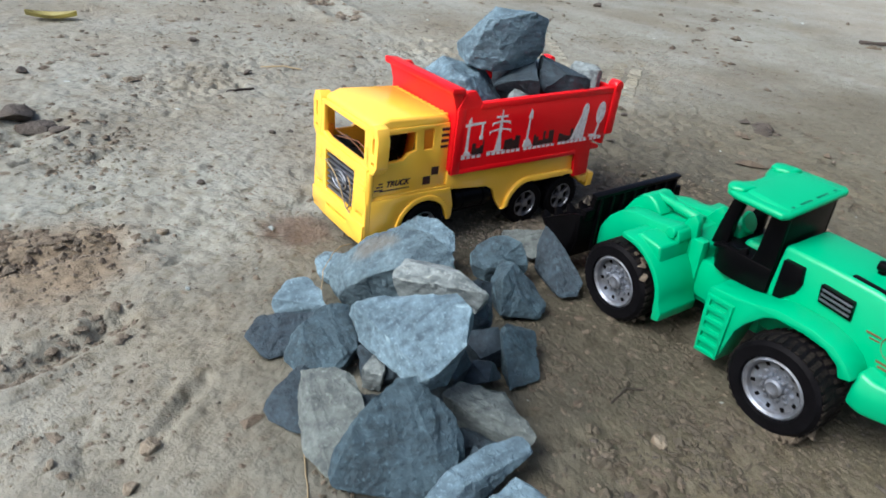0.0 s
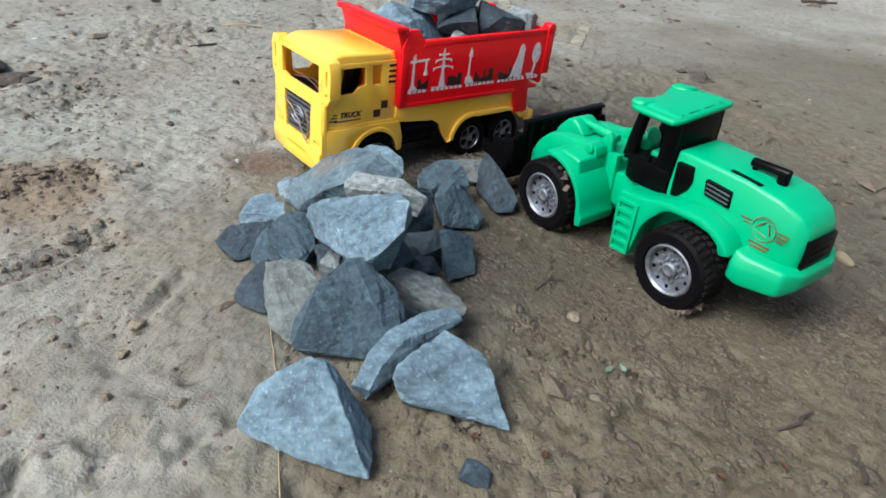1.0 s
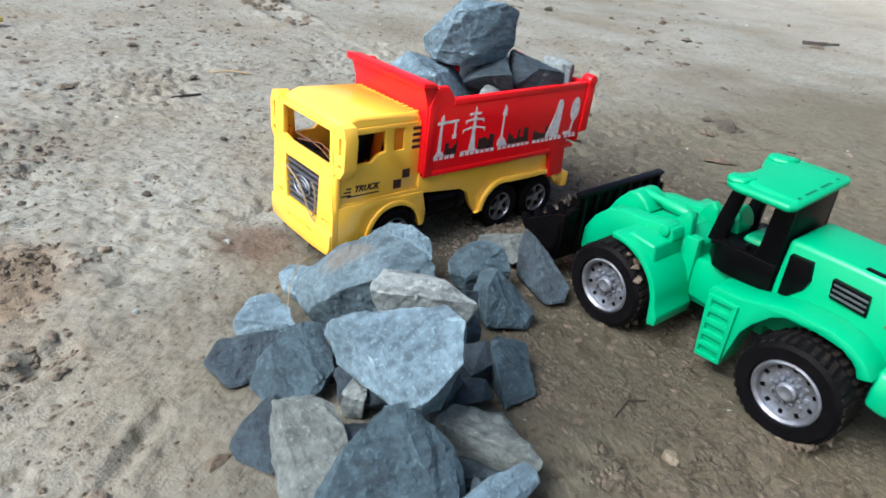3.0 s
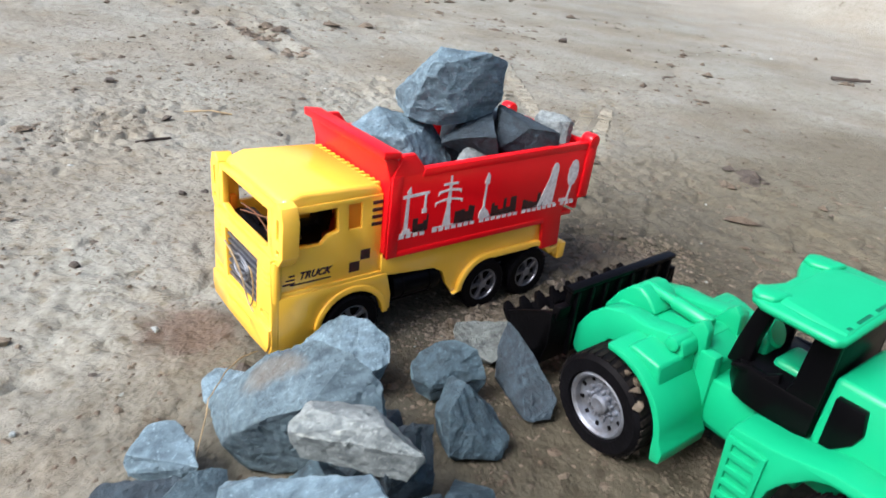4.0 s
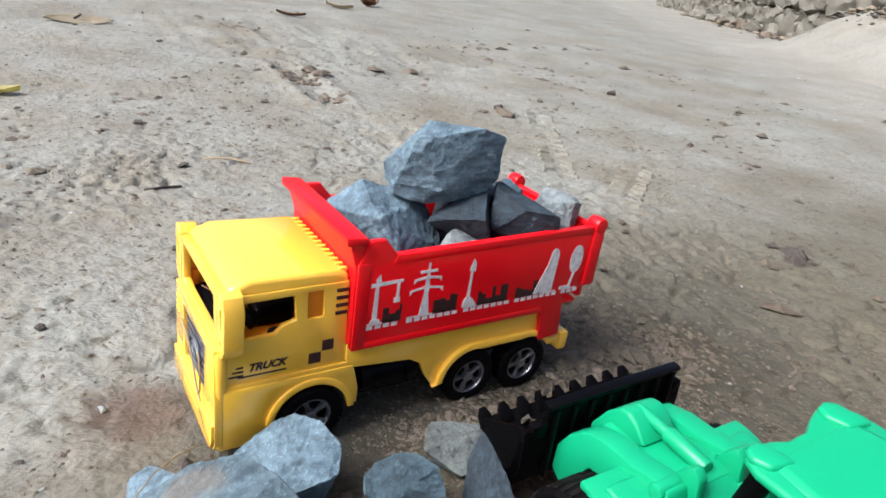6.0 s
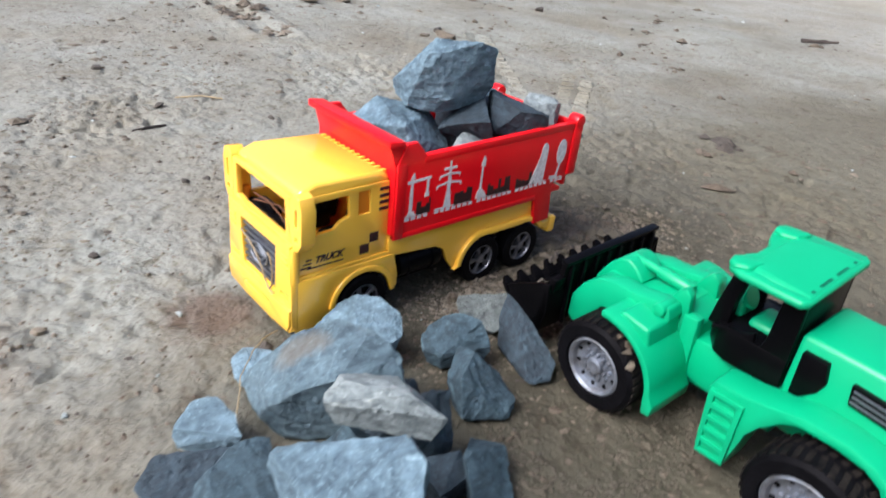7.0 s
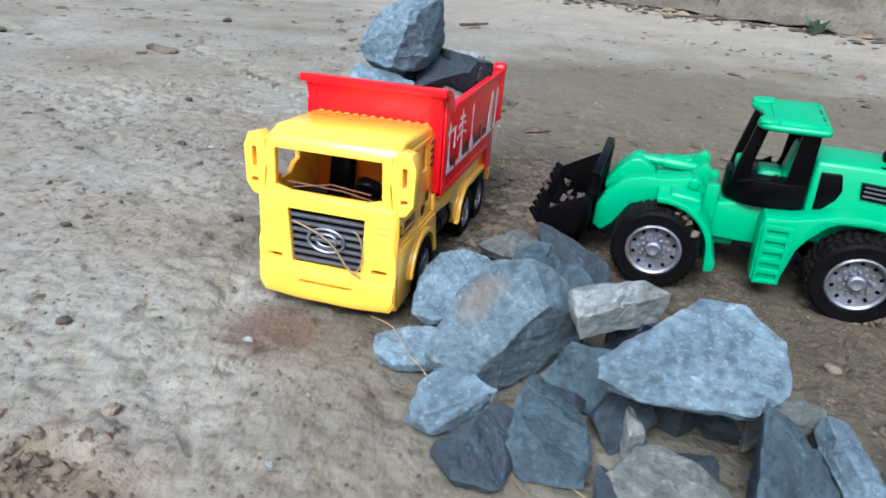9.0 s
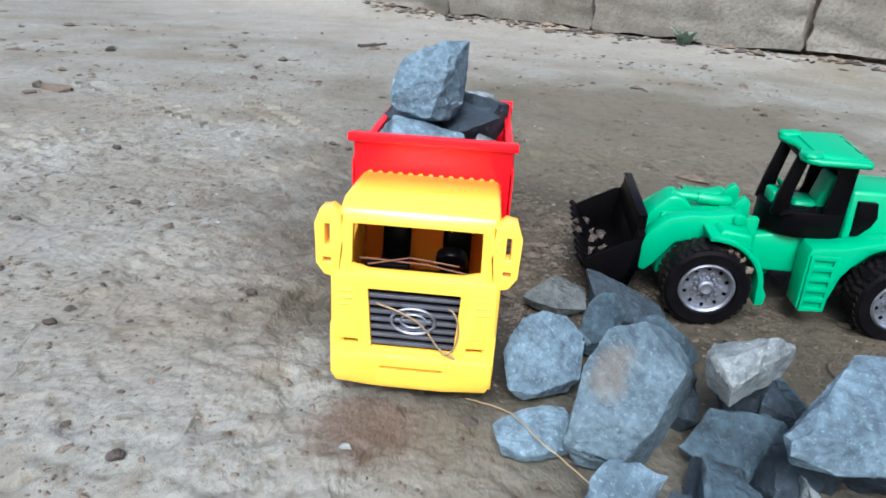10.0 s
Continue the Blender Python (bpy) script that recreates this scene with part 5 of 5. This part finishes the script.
heap_stone(LIGHTROCK, BLUE + " close to the truck's front wheel", 0, (-98, -44, 8), (-82, -41, 20), (-70, -50, 29), (-62, -60, 30), (-56, -72, 27), (-62, -82, 18), (-88, -78, 10), (-101, -50, 4))
heap_stone(LIGHTROCK, "small " + BLUE + " by the truck's bumper", 0, (-137, -38, 8), (-127, -37, 11), (-117, -55, 14), (-118, -70, 14), (-134, -72, 6), (-140, -50, 4))
heap_stone(BASALT, BLUE + ", knobbly", 0, (-49, -80, 18), (-38, -86, 26), (-32, -94, 28), (-26, -102, 26), (-23, -110, 14), (-50, -98, 10), (-52, -86, 8))
heap_stone(BASALT, BLUE + " with a steep split side", 0, (-64, -129, 24), (-48, -120, 27), (-33, -128, 10), (-36, -143, 5), (-46, -146, 2), (-65, -134, 3), (-63, -118, 16), (-46, -106, 22))
heap_stone(DARKROCK, "slate-grey blade of basalt leaning by the bucket", 0, (5, -90, 26), (7, -96, 26), (0, -136, 8), (-6, -140, 2), (-19, -134, 2), (-10, -101, 4), (-4, -94, 16))
heap_stone(TANROCK, TAN + ", flat", 0, (1, -52, 6), (28, -76, 11), (22, -94, 7), (-4, -92, 4), (-14, -74, 8))
heap_stone(DARKROCK, DARK + " wedged in the heap", 8, (-94, -139, 40), (-82, -140, 34), (-91, -155, 20), (-107, -151, 20), (-112, -151, 34), (-104, -136, 36))
# dark basalt here carries the shade on this side of the heap
heap_stone(DARKROCK, DARK + " on the earth", 0, (-110, -150, 18), (-93, -160, 22), (-90, -168, 14), (-89, -167, 4), (-104, -156, 4), (-108, -168, 12))
heap_stone(BASALT, BLUE + " at the heap's edge", 0, (-94, -164, 24), (-66, -163, 12), (-82, -186, 2), (-101, -185, 2), (-93, -169, 8), (-78, -152, 14))
heap_stone(TANROCK, TAN + ", a tilted flat slab", 4, (-150, -190, 24), (-138, -188, 25), (-122, -200, 21), (-122, -226, 16), (-127, -224, 10), (-138, -206, 12), (-116, -196, 16))
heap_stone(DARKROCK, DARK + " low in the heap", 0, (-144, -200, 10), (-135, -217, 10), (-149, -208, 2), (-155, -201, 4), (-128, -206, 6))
heap_stone(PALEROCK, "small " + PALE + " in a gap", 2, (-166, -150, 14), (-158, -148, 20), (-150, -149, 18), (-158, -157, 12), (-162, -152, 6))
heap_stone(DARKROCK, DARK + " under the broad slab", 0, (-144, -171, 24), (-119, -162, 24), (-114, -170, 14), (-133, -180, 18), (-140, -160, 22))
heap_stone(BASALT, BLUE + " in the middle of the heap", 0, (-129, -113, 8), (-124, -124, 24), (-128, -152, 26), (-136, -160, 6), (-145, -131, 4), (-112, -135, 16))

# stones in the tipper
def lump(c, size, turn, seed, material, words):
    """A stone of a given size at a place, as a random broken block."""
    rng = random.Random(seed)
    pts = []
    for _ in range(15):
        v = Vector((rng.uniform(-1, 1), rng.uniform(-1, 1), rng.uniform(-1, 1)))
        v /= max(abs(v.x), abs(v.y), abs(v.z)) ** 0.75 * v.length ** 0.25
        pts.append(Vector((v.x * size[0] / 2, v.y * size[1] / 2, v.z * size[2] / 2)))
    ob = new("basalt_stone", mesh_of(rock_mesh(pts, seed), 22))
    ob.data.materials.append(material)
    ob.matrix_world = pose(c[0] * MM, c[1] * MM, c[2] * MM, *turn)
    return tagged(ob, words, "stone", "stones in the tipper")


rock([(-2, 6, 108), (1, 29, 114), (4, -4, 138), (14, 2, 147), (27, 28, 134), (40, -11, 146), (58, -6, 140), (64, 8, 118), (18, -10, 114), (54, -10, 118)], 105, 301, LIGHTROCK, "big blue-grey basalt stone perched on the load of stones", group="stones in the tipper", inset=0.7)
lump((-4, 6, 90), (62, 58, 36), (8, -6, 20), 302, LIGHTROCK, "light blue-grey basalt stone in the tipper")
lump((37, -15, 100), (40, 34, 32), (0, 10, 10), 303, DARKROCK, DARK + " in the tipper")
lump((68, -17, 100), (40, 36, 32), (5, 4, -20), 304, DARKROCK, DARK + " in the tipper")
lump((95, -14, 97), (28, 30, 26), (0, 12, 30), 305, PALEROCK, "small " + PALE + " in the tipper")
lump((26, -26, 84), (26, 16, 24), (0, 20, 0), 306, PALEROCK, "small " + PALE + " low in the tipper")
lump((50, 14, 90), (50, 40, 36), (0, 0, 40), 307, DARKROCK, DARK + " deep in the tipper")
lump((84, 16, 84), (36, 34, 40), (10, 0, 10), 308, BASALT, BLUE + " deep in the tipper")
lump((66, -16, 68), (60, 34, 34), (0, 0, 5), 309, DARKROCK, DARK + " at the bottom of the tipper")
lump((10, -4, 64), (70, 60, 28), (0, 0, 0), 310, BASALT, BLUE + " at the bottom of the tipper")

# small filler stones added in the heap's gaps, near-black to stand for deep shade
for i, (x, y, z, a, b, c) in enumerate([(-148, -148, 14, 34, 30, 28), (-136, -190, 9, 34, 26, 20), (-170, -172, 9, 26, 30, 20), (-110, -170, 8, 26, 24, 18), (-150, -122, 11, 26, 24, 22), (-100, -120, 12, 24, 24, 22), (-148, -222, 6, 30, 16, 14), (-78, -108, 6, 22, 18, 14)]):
    ob = lump((x, y, z * 0.6), (a * 0.85, b * 0.85, c * 0.8), (10 * i, 7 * i, 40 * i), 330 + i, DARKROCK, "small filler stone, near-black to shade a gap of the heap")
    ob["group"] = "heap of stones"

# ---- wall of blocks ----
def build_wall():
    a, b = Vector((1.42, -1.16, 0)), Vector((3.0, 0.81, 0))
    d = (b - a).normalized()
    yaw = math.degrees(math.atan2(d.y, d.x))
    core = new("wall_east", mesh_of(box(-2400, 9000, -200, -34, -100, 620, 4)))
    core.data.materials.append(DARKEARTH)
    core.matrix_world = pose(a.x, a.y, 0.03, 0, 0, yaw)
    tagged(core, "low wall of rough earth-stained blocks with open joints", "wall", kind="structure")
    rng = random.Random(8)
    for row in range(3):
        x = -1715 + row * 270
        while x < 8950:
            w = rng.uniform(680, 700)
            bm = box(x + 8, x + w - 8, -60, rng.uniform(-6, 12), 30 + row * 195 + rng.uniform(-6, 6), 210 + row * 195, 0)
            bmesh.ops.subdivide_edges(bm, edges=bm.edges, cuts=13, use_grid_fill=True)
            o = rng.uniform(0, 99)
            for v in bm.verts:
                worn = 1.0 + 2.2 * min(1.0, max(0.0, (v.co.x - 1700) / 900))
                n = worn * noise.noise_vector((v.co.x * 0.012 + o, v.co.y * 0.02, v.co.z * 0.02)) * 13 + noise.noise_vector((v.co.x * 0.05 + o, v.co.y * 0.05, v.co.z * 0.05)) * 6
                v.co += n
            ob = new("block", mesh_of(bm, 50))
            ob.data.materials.append(BLOCK)
            ob.parent = core
            x += w
    return core


build_wall()


def ground_at(x, y):
    return height(x * MM, y * MM) / MM


def pebble(x, y, size, material, words, seed, name="clod", group="", flat=0.6):
    rng = random.Random(seed)
    pts = [Vector((rng.gauss(0, 1), rng.gauss(0, 1), rng.gauss(0, 1))).normalized() for _ in range(14)]
    bm = rock_mesh([Vector((p.x * size * 0.55, p.y * size * 0.45, p.z * size * 0.5 * flat)) for p in pts], seed, 0.35, 3)
    ob = new(name, mesh_of(bm, 45))
    ob.data.materials.append(material)
    ob.matrix_world = pose(x * MM, y * MM, (ground_at(x, y) + size * 0.2 * flat) * MM, 0, 0, rng.uniform(0, 360))
    return tagged(ob, words, name, group)


for i, (x, y, s) in enumerate([(-258, -139, 10), (-269, -155, 7), (-293, -130, 6), (-205, 40, 8), (-252, 28, 7), (-300, 30, 9), (-60, -245, 9)]):
    pebble(x, y, s, PALECLOD, "light brown clod of dry earth", 40 + i, group="clods of earth")
for i, (x, y, s) in enumerate([(-160, 105, 8), (113, 241, 9), (-18, 103, 9), (-70, 190, 8), (-230, 130, 7), (240, 60, 9), (-24, 371, 12), (523, 590, 22), (60, 300, 8), (250, 330, 11), (330, 120, 9), (-240, 420, 14), (-40, 520, 14), (900, 700, 24), (160, -330, 8), (215, -240, 9)]):
    pebble(x, y, s, DARKCLOD, "dark clod of damp earth", 60 + i, group="dark clods")
for i, (x, y, s) in enumerate([(-140, 21, 5), (120, 215, 6), (150, 190, 4), (310, 400, 7), (20, 250, 4), (560, 820, 8), (-210, -30, 4)]):
    pebble(x, y, s, PALEROCK, "small pale pebble in the earth", 80 + i, "pebble", "pale pebbles")
for i, (x, y, s) in enumerate([(-146, -334, 12), (-139, -347, 15), (-150, -326, 8), (-124, -332, 7)]):
    pebble(x, y, s, CLOD, "brown clod of trodden earth", 100 + i, group="clods of earth", flat=0.8)
pebble(-177, -298, 15, DARKROCK, "dark blue-grey rounded pebble by the heap of stones", 110, "pebble", flat=0.85)
for i, (x, y, s) in enumerate([(510, 560, 46), (480, 575, 22), (1250, 260, 30), (530, 900, 40)]):
    pebble(x, y, s, CLOD, "flat clod of brown earth", 90 + i, group="clods of earth", flat=0.35)
for i, (x, y, s) in enumerate([(-247, 262, 34), (-262, 285, 40), (-230, 250, 20)]):
    pebble(x, y, s, DARKCLOD, "wet dark lump of mud", 95 + i, "mud_lump", "lumps of mud", flat=0.35)


def strand(name, pts, r, material, words, category, drop=0.6):
    pts = [(x, y, ground_at(x, y) + h + drop) for x, y, h in pts]
    ob = new(name, mesh_of(tube(pts, r), 60))
    ob.data.materials.append(material)
    return tagged(ob, words, category)


rng = random.Random(5)
line = []
lay = [(-104, -26, 6), (-112, -32, 10), (-126, -45, 15.5), (-140, -58, 12), (-151, -76, 3), (-178, -122, 1), (-202, -166, 0), (-216, -203, 0), (-245, -267, 0), (-262, -300, 0)]
for p, q in zip(lay, lay[1:]):
    for i in range(6):
        t = i / 6
        line.append((p[0] + t * (q[0] - p[0]) + rng.uniform(-0.3, 0.3), p[1] + t * (q[1] - p[1]) + rng.uniform(-0.3, 0.3), p[2] + t * (q[2] - p[2])))
strand("straw_thread", line, 0.3, STRAW, "long straw-coloured thread from the truck's bumper across the earth", "thread")
knot = tube([(-103.2, 16 - 36 * t + 1.5 * math.sin(9 * t), 47 - 21 * t + 3 * math.sin(5 * t)) for t in [i / 24 for i in range(25)]], 0.5)
knot = merged(knot, tube([(-103.4, -15 + 5 * math.cos(a), 36 + 11 * math.sin(a)) for a in [i * 0.2 for i in range(8, 26)]], 0.45))
ob = new("straw_thread", mesh_of(knot, 60))
ob.data.materials.append(STRAW)
tagged(ob, "tangled straw thread caught on the truck's grille", "thread")
strand("twig", [(1270, 290, 2), (1285, 270, 5), (1300, 262, 3), (1316, 235, 7)], 3.0, TWIG, "thin dark twig on the pale earth", "twig", 2)
strand("twig", [(1286, 300, 2), (1300, 272, 3), (1320, 262, 4)], 3.4, TWIG, "short dark twig on the pale earth", "twig", 2)
strand("twig", [(-70, 310, 0), (-53, 317, 1), (-38, 318, 0)], 1.4, TWIG, "small dark twig pressed in the earth", "twig")
strand("twig", [(-118, -352, 0), (-101, -365, 1), (-84, -384, 0)], 0.7, GREYTWIG, "thin grey twig lying on the earth", "twig")
strand("twig", [(-60, -215, 0), (-46, -212, 1), (-36, -216, 0)], 0.5, TWIG, "thin dark straw on the earth", "twig")
strand("wire_loop", [(-162 + 4 * math.cos(a), -279 + 4 * math.sin(a), 1 + 0.6 * math.sin(a)) for a in [i * 0.3 for i in range(18)]], 0.4, TWIG, "small dark loop of wire by a stone", "wire")
strand("dry_stalk", [(0, 395, 0), (22, 380, 2), (40, 368, 0)], 1.0, STRAW, "pale dry stalk on the earth", "stalk")


def leaf(x, y, l, w, turn, material, words, name="dry_leaf", curl=0.25, stand=0.0):
    bm = bmesh.new()
    n = 8
    rows = []
    for i in range(n + 1):
        t = i / n
        hw = w / 2 * math.sin(math.pi * min(1, t * 0.96 + 0.02)) ** 0.8
        rows.append([bm.verts.new((l * (t - 0.5), hw * k, curl * w * k * k + curl * l * 0.3 * (2 * t - 1) ** 2 + 0.3)) for k in (-1, -0.5, 0, 0.5, 1)])
    for a, b in zip(rows, rows[1:]):
        for k in range(4):
            bm.faces.new((a[k], a[k + 1], b[k + 1], b[k]))
    top = bmesh.ops.solidify(bm, geom=bm.faces[:], thickness=0.35)
    ob = new(name, mesh_of(bm, 60))
    ob.data.materials.append(material)
    ob.matrix_world = pose(x * MM, y * MM, (ground_at(x, y) + 1) * MM, stand, 0, turn)
    return tagged(ob, words, name.split("_")[-1])


leaf(147, -298, 17, 12, 70, LEAF, "pale dry leaf on edge behind the loader", stand=72)
leaf(-176, 676, 60, 26, -10, PEEL, "curled pale yellow peel on the earth", name="fruit_peel")
leaf(-27, 1241, 122, 62, 8, LEAF, "pale dry leaf with dark cracks lying on the earth", curl=0.07, stand=9)
strand("dry_stalk", [(-36, 1222, 8), (-26, 1238, 11), (-22, 1254, 12)], 2.0, TWIG, "dark thin stalk lying across a pale dry leaf", "stalk", 1)
leaf(1025, 2100, 130, 62, 40, BROWNLEAF, "brown dead leaf on the earth")
leaf(800, 1870, 100, 40, 130, LEAF, "pale dead leaf on the earth")
leaf(520, 1560, 80, 26, -20, BROWNLEAF, "small brown dead leaf on the earth")
for x, y, turn in ((-145, -306, 30), (-90, -355, 100), (-60, -368, 60), (-164, -283, 10)):
    leaf(x, y, 5, 2.6, turn, BROWNLEAF, "small red-brown scrap of leaf on the earth", curl=0.15)
strand("twig", [(-40, -354, 0), (-29, -359, 1.5), (-22, -357, 1), (-15, -358, 3)], 0.9, TWIG, "short crooked dark twig on the earth", "twig")
strand("twig", [(-29, -388, 0), (-33, -391, 2), (-37, -393, 0)], 1.0, TWIG, "stub of dark twig in the earth", "twig")
leaf(140, -340, 12, 6, 30, TWIG, "dark scrap of leaf on the earth", curl=0.1)
leaf(-75, -290, 6, 4, 70, GREENLEAF, "tiny green sprout leaf in the earth", name="green_leaf")
leaf(-80, -286, 7, 3, 10, GREENLEAF, "tiny green sprout leaf in the earth", name="green_leaf")

# weed at the foot of the wall
weed = thing("weed", pose(1.795, -0.605, height(1.795, -0.605)), "small pale green weed at the foot of the wall", "weed")
rng = random.Random(21)
for i in range(30):
    a, l = rng.uniform(0, 360), rng.uniform(28, 62)
    bm = bmesh.new()
    rows = []
    for k in range(5):
        t = k / 4
        hw = 10 * math.sin(math.pi * (0.05 + 0.93 * t))
        rows.append([bm.verts.new((l * t, s * hw, l * (0.9 * t - 0.55 * t * t) + rng.uniform(-1, 1))) for s in (-1, 1)])
    for p, q in zip(rows, rows[1:]):
        bm.faces.new((p[0], p[1], q[1], q[0]))
    bmesh.ops.solidify(bm, geom=bm.faces[:], thickness=0.6)
    part("leaf", moved(bm, pose(rng.uniform(-12, 12), rng.uniform(-12, 12), 0, 0, -rng.uniform(0, 40), a)), GREENLEAF, weed)

# stones and rubble along the wall
WX, WY = 0.6256, 0.7801
rng = random.Random(77)
for i in range(34):
    s = rng.uniform(3.55, 6.8) if i < 26 else rng.uniform(-0.3, 2.5)
    size = rng.uniform(70, 190) if i < 26 else rng.uniform(25, 60)
    out = rng.uniform(-0.02, 0.16) if i < 26 else rng.uniform(0.02, 0.14)
    pebble((1.42 + s * WX - out * WY) * 1000, (-1.16 + s * WY + out * WX) * 1000, size, BLOCK if i % 3 else CLOD, "rough earth-coloured stone at the foot of the wall", 200 + i, "rubble_stone", "rubble along the wall", flat=0.65)


def wall_foot(rng):
    s, out = rng.uniform(-0.6, 7.0), abs(rng.gauss(0, 0.07)) + 0.01
    return 1.42 + s * WX - out * WY, -1.16 + s * WY + out * WX


crumbs("wall_debris", 700, wall_foot, 0.0055, DARKCLOD, "dark crumbs and scraps along the foot of the wall", 28)
crumbs("wall_debris", 500, wall_foot, 0.0060, PALECLOD, "pale crumbs fallen along the foot of the wall", 29)

# crumbs of earth held by the bucket and stuck to its teeth
rng = random.Random(31)
mb = loader.matrix_world
for i in range(20):
    x, y = (rng.uniform(152, 170), rng.uniform(-42, 36)) if i < 16 else (rng.uniform(172, 178), rng.uniform(-46, 38))
    pts = [Vector((rng.gauss(0, 1), rng.gauss(0, 1), rng.gauss(0, 1))).normalized() * rng.uniform(1.6, 4.2) for _ in range(10)]
    ob = new("earth_crumb", mesh_of(rock_mesh(pts, 400 + i, 0.3, 2), 45))
    ob.data.materials.append(DARKCLOD if i % 3 else BROWNCLOD)
    ob.matrix_world = mb @ pose(x * MM, y * MM, (20.0 + max(0, x - 158) * 0.86) * MM)
    tagged(ob, "crumb of brown earth in the black bucket", "crumb", "earth in the bucket")
for wx, a0 in ((0, 238), (104.7, 120), (0, 246), (0, 252), (0, 258), (0, 265), (104.7, 250)):
    for k in range(9):
        a = radians(a0 + rng.uniform(-28, 28))
        pts = [Vector((rng.gauss(0, 1), rng.gauss(0, 1), rng.gauss(0, 1))).normalized() * rng.uniform(1.8, 4.4 if wx == 0 else 3.4) for _ in range(10)]
        part("mud", shift(rock_mesh(pts, 500 + k + a0, 0.3, 2), wx + 24.6 * math.cos(a), rng.uniform(29, 46), 24.6 + 24.6 * math.sin(a)), CLOD, loader, "earth stuck to the tyre", 45)

# dry stalks caught behind the windscreen
for i, pts in enumerate((((-94, -24, 59.5), (-90, -4, 61), (-87, 16, 60.5), (-90, 26, 62)), ((-92, 22, 60), (-86, 4, 62), (-89, -18, 61)))):
    ob = new("dry_stalk", mesh_of(tube(pts, 0.45), 60))
    ob.data.materials.append(BROWNLEAF)
    tagged(ob, "dry brown stalk lying on the toy truck's dashboard", "stalk")
